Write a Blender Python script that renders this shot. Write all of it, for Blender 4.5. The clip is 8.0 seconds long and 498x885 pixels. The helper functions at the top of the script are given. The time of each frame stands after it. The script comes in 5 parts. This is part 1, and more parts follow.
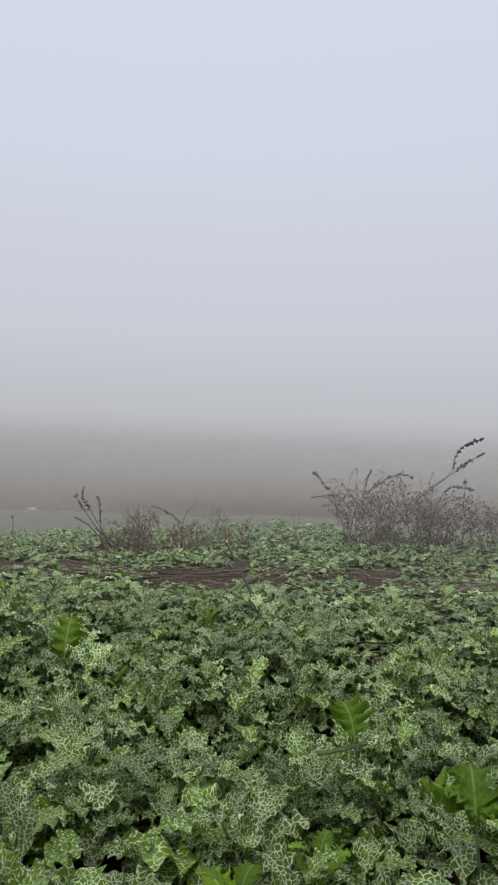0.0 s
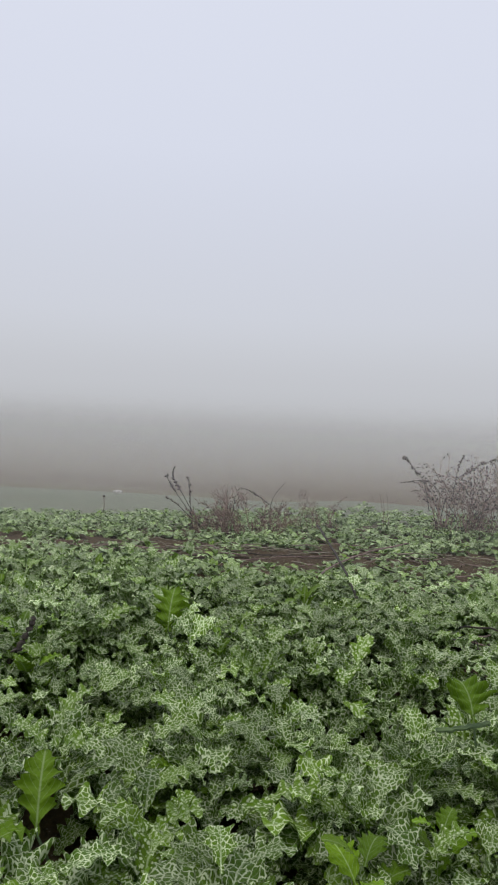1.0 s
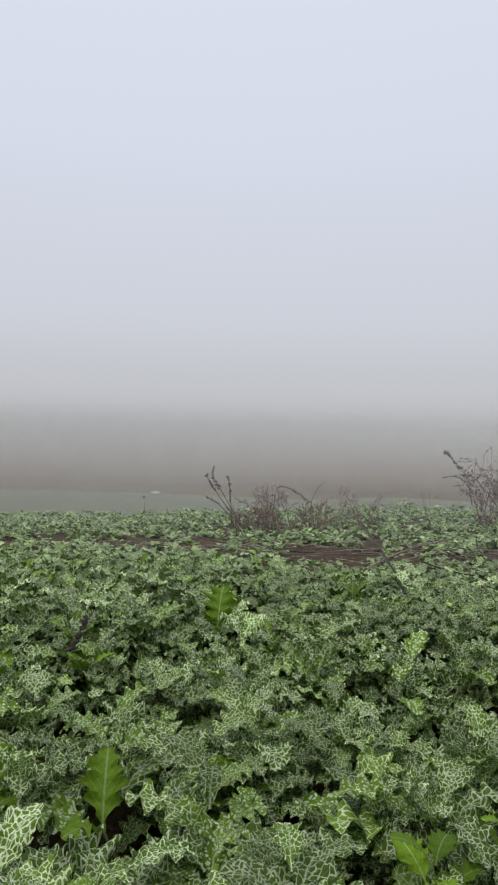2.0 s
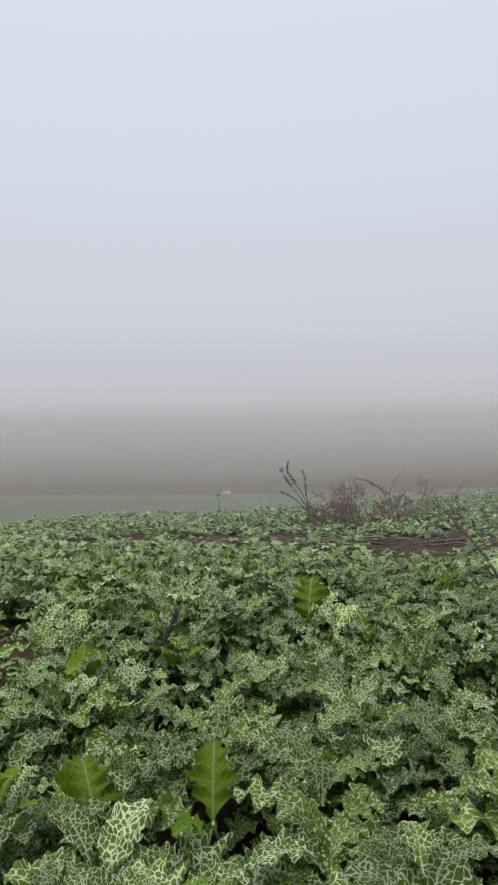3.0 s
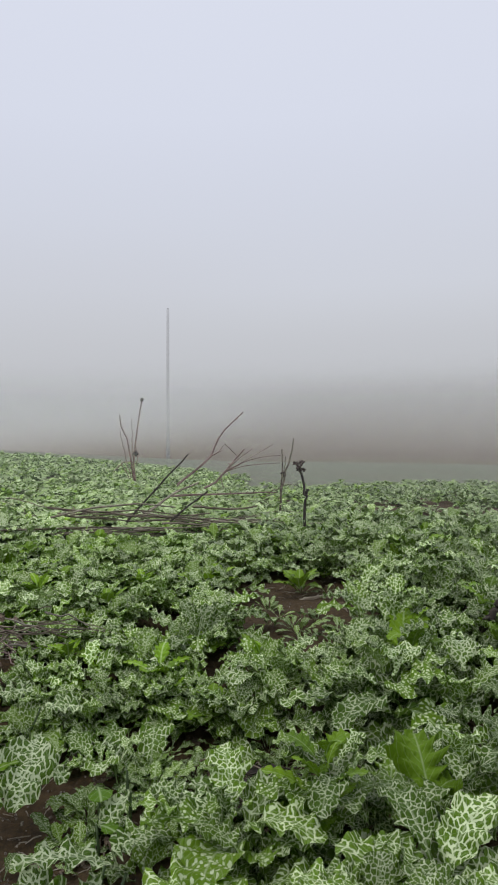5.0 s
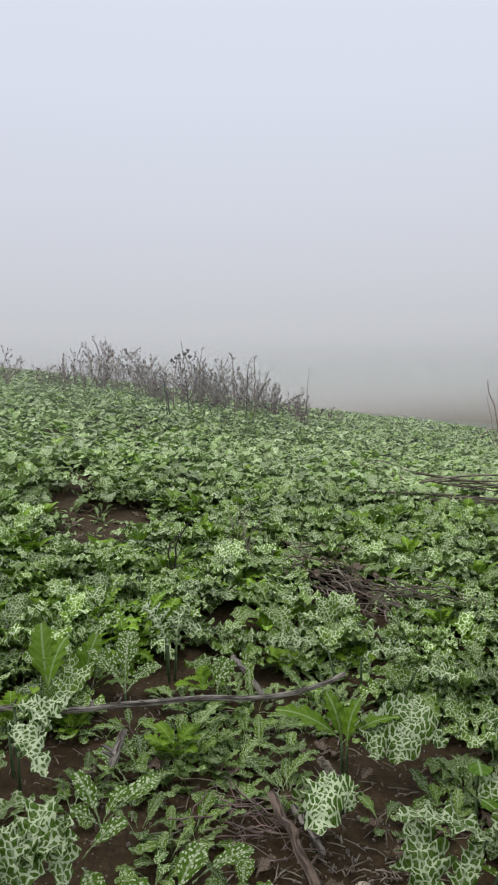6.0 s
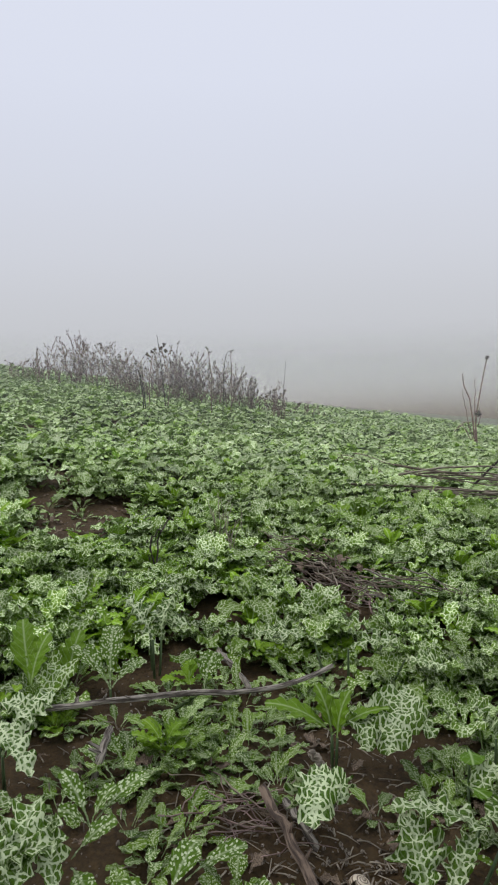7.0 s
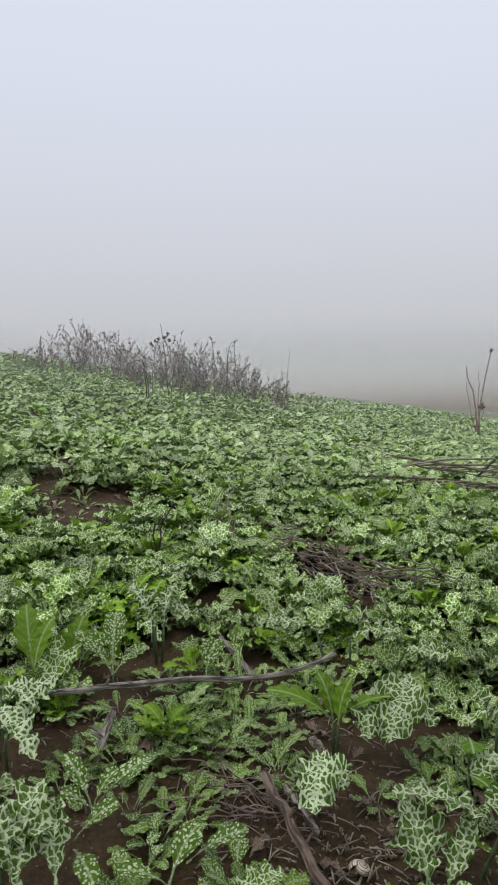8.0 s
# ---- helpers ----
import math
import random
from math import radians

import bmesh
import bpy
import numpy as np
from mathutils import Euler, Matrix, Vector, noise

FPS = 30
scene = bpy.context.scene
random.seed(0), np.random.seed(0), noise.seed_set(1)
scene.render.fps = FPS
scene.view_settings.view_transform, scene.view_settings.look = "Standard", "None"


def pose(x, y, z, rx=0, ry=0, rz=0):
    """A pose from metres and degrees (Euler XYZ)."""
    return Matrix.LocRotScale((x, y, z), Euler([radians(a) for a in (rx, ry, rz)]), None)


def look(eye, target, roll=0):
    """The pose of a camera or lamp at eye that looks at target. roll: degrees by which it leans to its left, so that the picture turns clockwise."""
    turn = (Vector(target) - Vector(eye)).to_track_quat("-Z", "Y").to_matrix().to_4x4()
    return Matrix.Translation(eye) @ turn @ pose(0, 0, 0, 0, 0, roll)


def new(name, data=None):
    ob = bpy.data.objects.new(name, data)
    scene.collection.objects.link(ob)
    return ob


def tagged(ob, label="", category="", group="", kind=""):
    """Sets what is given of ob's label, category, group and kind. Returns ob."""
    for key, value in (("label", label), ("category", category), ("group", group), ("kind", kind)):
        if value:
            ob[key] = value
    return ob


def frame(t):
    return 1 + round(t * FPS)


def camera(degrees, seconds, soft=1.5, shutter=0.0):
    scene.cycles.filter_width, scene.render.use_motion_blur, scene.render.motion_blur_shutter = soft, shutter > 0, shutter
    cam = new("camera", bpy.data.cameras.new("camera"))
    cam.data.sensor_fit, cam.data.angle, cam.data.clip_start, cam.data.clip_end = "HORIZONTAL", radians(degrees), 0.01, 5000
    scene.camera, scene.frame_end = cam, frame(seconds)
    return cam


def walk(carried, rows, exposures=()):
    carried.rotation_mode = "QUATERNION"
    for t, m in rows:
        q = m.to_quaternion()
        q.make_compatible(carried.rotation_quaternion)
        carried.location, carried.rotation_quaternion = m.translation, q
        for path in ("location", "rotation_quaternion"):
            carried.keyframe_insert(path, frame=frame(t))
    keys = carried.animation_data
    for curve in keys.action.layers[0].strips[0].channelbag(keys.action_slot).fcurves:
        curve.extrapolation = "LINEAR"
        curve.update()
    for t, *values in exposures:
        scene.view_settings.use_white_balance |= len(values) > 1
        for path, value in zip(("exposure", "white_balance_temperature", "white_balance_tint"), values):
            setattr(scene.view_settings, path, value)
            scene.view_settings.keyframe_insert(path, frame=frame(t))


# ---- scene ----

cam = camera(38.0, 8.0, soft=1.95)
PATH = [
    (0, (0.014, -0.056, 0.937), (-0.045, 1.943, 0.958), 2.0),
    (0.5, (-0.022, -0.052, 0.922), (-0.196, 1.940, 0.904), 2.1),
    (1, (-0.057, -0.039, 0.898), (-0.336, 1.941, 0.873), 2.7),
    (2.3, (-0.102, -0.033, 0.888), (-0.525, 1.921, 0.849), 1.1),
    (2.5, (-0.113, -0.034, 0.888), (-0.583, 1.909, 0.840), 1.0),
    (3, (-0.147, 0.018, 0.853), (-0.705, 1.938, 0.818), -1.1),
    (3.5, (-0.204, 0.064, 0.815), (-0.868, 1.947, 0.707), -0.2),
    (4, (-0.238, 0.078, 0.809), (-1.078, 1.893, 0.816), -2.0),
    (4.2, (-0.242, 0.098, 0.783), (-1.036, 1.933, 0.742), -1.7),
    (5.3, (-0.258, 0.102, 0.825), (-1.751, 1.425, 0.684), -1.8),
    (5.5, (-0.266, 0.096, 0.819), (-1.877, 1.269, 0.651), -2.4),
    (6, (-0.278, 0.060, 0.831), (-2.120, 0.818, 0.650), -1.2),
    (6.5, (-0.308, 0.037, 0.818), (-2.160, 0.752, 0.578), -0.4),
    (7, (-0.304, 0.048, 0.821), (-2.117, 0.869, 0.625), -1.4),
    (7.5, (-0.297, 0.046, 0.822), (-2.114, 0.851, 0.600), -1.0),
    (8, (-0.305, 0.044, 0.815), (-2.119, 0.858, 0.595), -0.8),
]

walk(cam, [(t, look(eye, target, roll)) for t, eye, target, roll in PATH], [(0, -0.10), (0.5, -0.06), (1, -0.02), (2.5, -0.02), (3.5, -0.03), (4, -0.10), (5.5, 0.02), (7, 0.05), (7.5, -0.01), (8, 0.05)])

# ---- fog-filled overcast sky and its light ----
world = bpy.data.worlds.new("fog_sky")
scene.world = world
world.use_nodes = True
wn, wl = world.node_tree.nodes, world.node_tree.links
wn.clear()
w_out = wn.new("ShaderNodeOutputWorld")
w_add = wn.new("ShaderNodeAddShader")
w_sky = wn.new("ShaderNodeTexSky")
w_sky.sky_type, w_sky.sun_disc = "NISHITA", False
w_sky.sun_elevation, w_sky.sun_rotation = radians(58), radians(-30)
w_bg1 = wn.new("ShaderNodeBackground")
w_bg1.inputs["Strength"].default_value = 0.004
w_bg2 = wn.new("ShaderNodeBackground")
w_bg2.inputs["Strength"].default_value = 1.0
w_tc = wn.new("ShaderNodeTexCoord")
w_sep = wn.new("ShaderNodeSeparateXYZ")
w_ramp = wn.new("ShaderNodeValToRGB")
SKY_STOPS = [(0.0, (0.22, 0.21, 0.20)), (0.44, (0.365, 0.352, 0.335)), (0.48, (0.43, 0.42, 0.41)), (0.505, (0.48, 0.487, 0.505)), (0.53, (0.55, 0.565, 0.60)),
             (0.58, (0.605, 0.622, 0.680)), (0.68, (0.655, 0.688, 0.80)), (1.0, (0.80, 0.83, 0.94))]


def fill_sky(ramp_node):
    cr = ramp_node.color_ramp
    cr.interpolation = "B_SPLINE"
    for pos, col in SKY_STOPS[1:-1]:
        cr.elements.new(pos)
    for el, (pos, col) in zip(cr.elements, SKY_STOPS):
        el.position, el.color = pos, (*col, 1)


fill_sky(w_ramp)
w_map = wn.new("ShaderNodeMapRange")
w_map.inputs["From Min"].default_value = -1.0
wl.new(w_tc.outputs["Generated"], w_sep.inputs[0])
wl.new(w_sep.outputs["Z"], w_map.inputs["Value"])
wl.new(w_map.outputs["Result"], w_ramp.inputs["Fac"])
wl.new(w_ramp.outputs["Color"], w_bg2.inputs["Color"])
wl.new(w_sky.outputs["Color"], w_bg1.inputs["Color"])
wl.new(w_bg1.outputs[0], w_add.inputs[0])
wl.new(w_bg2.outputs[0], w_add.inputs[1])
wl.new(w_add.outputs[0], w_out.inputs["Surface"])

sun_data = bpy.data.lights.new("sun", "SUN")
sun_data.energy, sun_data.angle, sun_data.color = 0.8, radians(40), (1.0, 0.98, 0.94)
sun = new("sun", sun_data)
sun.matrix_world = look((0, 0, 30), (8, 14, 0))


# ---- terrain ----
def smooth(a, b, v):
    k = np.clip((np.asarray(v, float) - a) / (b - a), 0, 1)
    return k * k * (3 - 2 * k)


def soil_height(x, y):
    """Height of the soil: a gentle bank rising towards -x, with a crest behind which the field falls into the valley."""
    x, y = np.asarray(x, float), np.asarray(y, float)
    dx = x + 0.2
    d = np.hypot(dx, y)
    az = np.degrees(np.arctan2(-dx, y))
    az = np.where(az < -130, 100, az)
    west = np.maximum(-x, 0)
    plane = 0.05 + 0.09 * west + 0.04 * np.clip(west - 3, 0, 7) - 0.02 * np.minimum(west, 5) * y
    far = 0.75 - (0.093 - 0.0004 * np.clip(az, -15, 35)) * np.minimum(d, 55)
    start = 5.6 + 3.4 * smooth(60, 85, az)
    k = smooth(start, start + 14, d)
    hill = np.where(d > 56, 30 * (1 - np.exp(-np.maximum(d - 56, 0) / 170)), 0)
    ridge = 0.06 * (1 - smooth(2.2, 3.6, d)) * (1 - smooth(25, 45, az))
    plane = plane - 0.03 * np.clip(d - 3.5, 0, 5) * smooth(24, 44, az)
    return plane * (1 - k) + far * k + hill + ridge


def soil_z(x, y):
    return float(soil_height(x, y))


# ---- node helpers and materials ----
def material(name):
    mat = bpy.data.materials.new(name)
    mat.use_nodes = True
    nt = mat.node_tree
    return mat, nt, nt.nodes["Principled BSDF"]


def node(nt, kind, **inputs):
    n = nt.nodes.new(kind)
    for key, value in inputs.items():
        n.inputs[key.replace("_", " ")].default_value = value
    return n


def mix_rgb(nt, fac, a, b, mode="MIX"):
    n = nt.nodes.new("ShaderNodeMix")
    n.data_type, n.blend_type = "RGBA", mode
    for idx, v in ((0, fac), (6, a), (7, b)):
        if isinstance(v, bpy.types.NodeSocket):
            nt.links.new(v, n.inputs[idx])
        elif idx == 0:
            n.inputs[0].default_value = v
        else:
            n.inputs[idx].default_value = (*v, 1)
    return n.outputs[2]


def calc(nt, op, a, b=0.0, clamp=False):
    n = nt.nodes.new("ShaderNodeMath")
    n.operation, n.use_clamp = op, clamp
    for i, v in enumerate((a, b)):
        if isinstance(v, bpy.types.NodeSocket):
            nt.links.new(v, n.inputs[i])
        else:
            n.inputs[i].default_value = v
    return n.outputs[0]


def ramp(nt, fac, lo, hi, a=0.0, b=1.0):
    n = nt.nodes.new("ShaderNodeMapRange")
    n.interpolation_type = "SMOOTHSTEP"
    nt.links.new(fac, n.inputs["Value"])
    for key, v in (("From Min", lo), ("From Max", hi), ("To Min", a), ("To Max", b)):
        n.inputs[key].default_value = v
    return n.outputs["Result"]


def noise_tex(nt, vec, scale, detail=4.0, rough=0.55):
    n = node(nt, "ShaderNodeTexNoise", Scale=scale, Detail=detail, Roughness=rough)
    if vec is not None:
        nt.links.new(vec, n.inputs["Vector"])
    return n.outputs["Fac"]


def bump(nt, bsdf, height, strength, distance):
    n = node(nt, "ShaderNodeBump", Strength=strength, Distance=distance)
    nt.links.new(height, n.inputs["Height"])
    nt.links.new(n.outputs["Normal"], bsdf.inputs["Normal"])
    return n


def leaf_material(name="thistle_leaf"):
    """Leaf with a white net of veins. tone = (amount of net, brightness, yellowness), leaf_uv in metres on the blade."""
    mat, nt, bsdf = material(name)
    uv = nt.nodes.new("ShaderNodeAttribute")
    uv.attribute_name = "leaf_uv"
    tone = nt.nodes.new("ShaderNodeAttribute")
    tone.attribute_name = "tone"
    sep = nt.nodes.new("ShaderNodeSeparateXYZ")
    nt.links.new(tone.outputs["Vector"], sep.inputs[0])
    # wobbly cells
    wob = node(nt, "ShaderNodeTexNoise", Scale=130.0, Detail=2.0)
    nt.links.new(uv.outputs["Vector"], wob.inputs["Vector"])
    off = nt.nodes.new("ShaderNodeVectorMath")
    off.operation = "MULTIPLY_ADD"
    nt.links.new(wob.outputs["Color"], off.inputs[0])
    off.inputs[1].default_value = (0.010, 0.010, 0.0)
    nt.links.new(uv.outputs["Vector"], off.inputs[2])
    vor = node(nt, "ShaderNodeTexVoronoi", Scale=84.0, Randomness=1.0)
    small = node(nt, "ShaderNodeTexVoronoi", Scale=165.0, Randomness=1.0)
    for cells in (vor, small):
        cells.feature, cells.voronoi_dimensions = "DISTANCE_TO_EDGE", "2D"
        nt.links.new(off.outputs[0], cells.inputs["Vector"])
    blot = noise_tex(nt, uv.outputs["Vector"], 30.0, 3.0)
    fray = noise_tex(nt, uv.outputs["Vector"], 210.0, 3.0, 0.7)
    width = calc(nt, "MULTIPLY", ramp(nt, blot, 0.3, 0.7, 0.06, 0.135), sep.outputs["X"])
    width = calc(nt, "ADD", width, calc(nt, "MULTIPLY", calc(nt, "SUBTRACT", fray, 0.5), 0.07))
    edge = calc(nt, "SUBTRACT", width, vor.outputs["Distance"])
    net = ramp(nt, edge, -0.02, 0.025)
    # thin side veins inside the larger cells
    thin = ramp(nt, calc(nt, "SUBTRACT", calc(nt, "MULTIPLY", width, 0.55), small.outputs["Distance"]), -0.03, 0.03, 0.0, 0.12)
    net = calc(nt, "MAXIMUM", net, thin)
    # young leaves have spots instead of a net
    spot_tex = node(nt, "ShaderNodeTexVoronoi", Scale=105.0, Randomness=0.9)
    spot_tex.voronoi_dimensions = "2D"
    nt.links.new(off.outputs[0], spot_tex.inputs["Vector"])
    spot = ramp(nt, spot_tex.outputs["Distance"], 0.24, 0.34, 0.95, 0.0)
    whole = ramp(nt, sep.outputs["X"], 0.5, 0.75)
    net = calc(nt, "ADD", calc(nt, "MULTIPLY", net, whole), calc(nt, "MULTIPLY", spot, calc(nt, "SUBTRACT", 1.0, whole)))
    net = calc(nt, "MULTIPLY", net, ramp(nt, noise_tex(nt, uv.outputs["Vector"], 45.0, 2.0), 0.25, 0.6, 0.6, 1.0))
    uvs = nt.nodes.new("ShaderNodeSeparateXYZ")
    rib_attr = nt.nodes.new("ShaderNodeAttribute")
    rib_attr.attribute_name = "blade"
    nt.links.new(rib_attr.outputs["Vector"], uvs.inputs[0])
    across = calc(nt, "ABSOLUTE", uvs.outputs["X"])
    rib = ramp(nt, across, 0.0, 0.0032, 0.7, 0.0)
    slant = calc(nt, "SINE", calc(nt, "MULTIPLY", calc(nt, "SUBTRACT", uvs.outputs["Y"], across), 190.0))
    side = ramp(nt, calc(nt, "ABSOLUTE", slant), 0.0, 0.22, 0.42, 0.0)
    rib = calc(nt, "MAXIMUM", rib, side)
    mask = calc(nt, "MULTIPLY", net, ramp(nt, sep.outputs["X"], 0.02, 0.35))
    mask = calc(nt, "MAXIMUM", mask, calc(nt, "MULTIPLY", rib, ramp(nt, sep.outputs["X"], 0.0, 0.4, 0.42, 0.6)))
    n_big = noise_tex(nt, uv.outputs["Vector"], 14.0, 3.0)
    green = mix_rgb(nt, n_big, (0.024, 0.068, 0.003), (0.086, 0.182, 0.008))
    green = mix_rgb(nt, sep.outputs["Z"], green, (0.175, 0.300, 0.012))
    white = mix_rgb(nt, n_big, (0.55, 0.645, 0.38), (0.80, 0.865, 0.56))
    col = mix_rgb(nt, mask, green, white)
    dust = ramp(nt, noise_tex(nt, uv.outputs["Vector"], 330.0, 2.0), 0.55, 0.8, 0.0, 0.10)
    col = mix_rgb(nt, dust, col, (0.20, 0.25, 0.12))
    hsv = nt.nodes.new("ShaderNodeHueSaturation")
    nt.links.new(col, hsv.inputs["Color"])
    nt.links.new(sep.outputs["Y"], hsv.inputs["Value"])
    nt.links.new(hsv.outputs["Color"], bsdf.inputs["Base Color"])
    bsdf.inputs["Roughness"].default_value = 0.5
    bsdf.inputs["Specular IOR Level"].default_value = 0.16
    hgt = calc(nt, "ADD", ramp(nt, vor.outputs["Distance"], 0.0, 0.45), calc(nt, "MULTIPLY", n_big, 0.6))
    bump(nt, bsdf, hgt, 0.35, 0.004)
    tr = nt.nodes.new("ShaderNodeBsdfTranslucent")
    nt.links.new(mix_rgb(nt, 0.35, hsv.outputs["Color"], (0.16, 0.34, 0.03)), tr.inputs["Color"])
    ms = nt.nodes.new("ShaderNodeMixShader")
    ms.inputs["Fac"].default_value = 0.14
    nt.links.new(bsdf.outputs[0], ms.inputs[1])
    nt.links.new(tr.outputs[0], ms.inputs[2])
    nt.links.new(ms.outputs[0], nt.nodes["Material Output"].inputs["Surface"])
    return mat


def stem_material(name, dark, light, scale=60.0, rough=0.85):
    mat, nt, bsdf = material(name)
    at = nt.nodes.new("ShaderNodeAttribute")
    at.attribute_name = "blade"
    mp = nt.nodes.new("ShaderNodeMapping")
    mp.inputs["Scale"].default_value = (1.0, 1.0, 0.09)
    nt.links.new(at.outputs["Vector"], mp.inputs["Vector"])
    n1 = noise_tex(nt, mp.outputs[0], scale * 5.0, 5.0, 0.65)
    n2 = noise_tex(nt, at.outputs["Vector"], scale * 0.5, 3.0)
    col = mix_rgb(nt, ramp(nt, n1, 0.40, 0.60), dark, light)
    col = mix_rgb(nt, ramp(nt, n2, 0.45, 0.7, 0.0, 0.6), col, tuple(c * 0.5 for c in dark))
    nt.links.new(col, bsdf.inputs["Base Color"])
    bsdf.inputs["Roughness"].default_value = rough
    bump(nt, bsdf, n1, 0.9, 0.003)
    return mat


def soil_material():
    mat, nt, bsdf = material("field_ground")
    tc = nt.nodes.new("ShaderNodeTexCoord")
    p = tc.outputs["Object"]
    fine = noise_tex(nt, p, 95.0, 6.0, 0.7)
    mid = noise_tex(nt, p, 9.0, 5.0, 0.6)
    wide = noise_tex(nt, p, 0.7, 3.0)
    soil = mix_rgb(nt, ramp(nt, fine, 0.3, 0.75), (0.036, 0.021, 0.006), (0.110, 0.064, 0.020))
    soil = mix_rgb(nt, ramp(nt, mid, 0.45, 0.65, 0.0, 0.7), soil, (0.075, 0.045, 0.015))
    # grit and chips
    vor = node(nt, "ShaderNodeTexVoronoi", Scale=130.0, Randomness=1.0)
    nt.links.new(p, vor.inputs["Vector"])
    sep = nt.nodes.new("ShaderNodeSeparateColor")
    nt.links.new(vor.outputs["Color"], sep.inputs[0])
    chip = calc(nt, "MULTIPLY", ramp(nt, vor.outputs["Distance"], 0.2, 0.32, 1.0, 0.0), ramp(nt, sep.outputs[0], 0.93, 0.95))
    soil = mix_rgb(nt, calc(nt, "MULTIPLY", chip, 0.7), soil, (0.26, 0.22, 0.18))
    # the far field: thin young green in drilled rows, and bare soil on the slope across the valley
    zone = nt.nodes.new("ShaderNodeAttribute")
    zone.attribute_name = "zone"
    zs = nt.nodes.new("ShaderNodeSeparateXYZ")
    nt.links.new(zone.outputs["Vector"], zs.inputs[0])
    wave = node(nt, "ShaderNodeTexWave", Scale=0.55, Distortion=2.5, Detail=2.0)
    wave.bands_direction = "Y"
    nt.links.new(p, wave.inputs["Vector"])
    grass = mix_rgb(nt, ramp(nt, noise_tex(nt, p, 30.0, 5.0, 0.7), 0.3, 0.7), (0.10, 0.112, 0.068), (0.26, 0.285, 0.19))
    grass = mix_rgb(nt, calc(nt, "MULTIPLY", ramp(nt, wave.outputs["Fac"], 0.3, 0.8), 0.8), grass, (0.20, 0.20, 0.14))
    grass = mix_rgb(nt, ramp(nt, wide, 0.4, 0.65, 0.0, 0.5), grass, (0.19, 0.18, 0.125))
    col = mix_rgb(nt, zs.outputs["X"], soil, grass)
    tilled = mix_rgb(nt, wide, (0.128, 0.092, 0.055), (0.192, 0.145, 0.088))
    col = mix_rgb(nt, zs.outputs["Y"], col, tilled)
    nt.links.new(col, bsdf.inputs["Base Color"])
    bsdf.inputs["Roughness"].default_value = 0.9
    h = calc(nt, "ADD", calc(nt, "MULTIPLY", fine, 0.5), calc(nt, "ADD", mid, calc(nt, "MULTIPLY", chip, 0.4)))
    bump(nt, bsdf, h, 0.8, 0.02)
    return mat


def fog_material():
    """See-through sheet standing in for mist, lit by the sky: partly clear, partly scattering."""
    mat, nt, bsdf = material("mist")
    nt.nodes.remove(bsdf)
    at = nt.nodes.new("ShaderNodeAttribute")
    at.attribute_name = "mist_amount"
    dif = nt.nodes.new("ShaderNodeBsdfDiffuse")
    tra = nt.nodes.new("ShaderNodeBsdfTranslucent")
    for n in (dif, tra):
        n.inputs["Color"].default_value = (0.98, 0.98, 0.98, 1)
    half = nt.nodes.new("ShaderNodeMixShader")
    nt.links.new(dif.outputs[0], half.inputs[1])
    nt.links.new(tra.outputs[0], half.inputs[2])
    clear = nt.nodes.new("ShaderNodeBsdfTransparent")
    ms = nt.nodes.new("ShaderNodeMixShader")
    nt.links.new(at.outputs["Fac"], ms.inputs["Fac"])
    nt.links.new(clear.outputs[0], ms.inputs[1])
    nt.links.new(half.outputs[0], ms.inputs[2])
    nt.links.new(ms.outputs[0], nt.nodes["Material Output"].inputs["Surface"])
    return mat


def far_haze_glow_material():
    """Far haze painted as emission: the same paling from the horizon upwards as the sky behind it."""
    mat, nt, bsdf = material("far_haze_glow")
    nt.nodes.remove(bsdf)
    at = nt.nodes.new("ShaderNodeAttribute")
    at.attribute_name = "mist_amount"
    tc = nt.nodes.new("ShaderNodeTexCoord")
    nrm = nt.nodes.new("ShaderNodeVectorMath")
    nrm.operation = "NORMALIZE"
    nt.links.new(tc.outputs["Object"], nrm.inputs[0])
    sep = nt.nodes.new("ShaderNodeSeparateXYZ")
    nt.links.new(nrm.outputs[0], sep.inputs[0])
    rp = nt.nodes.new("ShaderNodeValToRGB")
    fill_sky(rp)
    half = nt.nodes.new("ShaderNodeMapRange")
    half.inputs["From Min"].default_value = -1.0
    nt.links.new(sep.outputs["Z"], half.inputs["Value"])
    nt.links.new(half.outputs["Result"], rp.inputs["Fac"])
    # the sheet emits the sky's colours itself to imitate sunlit haze
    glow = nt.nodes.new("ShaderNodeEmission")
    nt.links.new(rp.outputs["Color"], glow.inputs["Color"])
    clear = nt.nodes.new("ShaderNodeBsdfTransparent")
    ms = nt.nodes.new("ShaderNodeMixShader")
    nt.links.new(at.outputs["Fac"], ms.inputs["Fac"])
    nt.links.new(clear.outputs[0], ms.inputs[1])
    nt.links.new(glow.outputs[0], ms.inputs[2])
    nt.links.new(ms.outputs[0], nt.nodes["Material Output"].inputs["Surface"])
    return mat


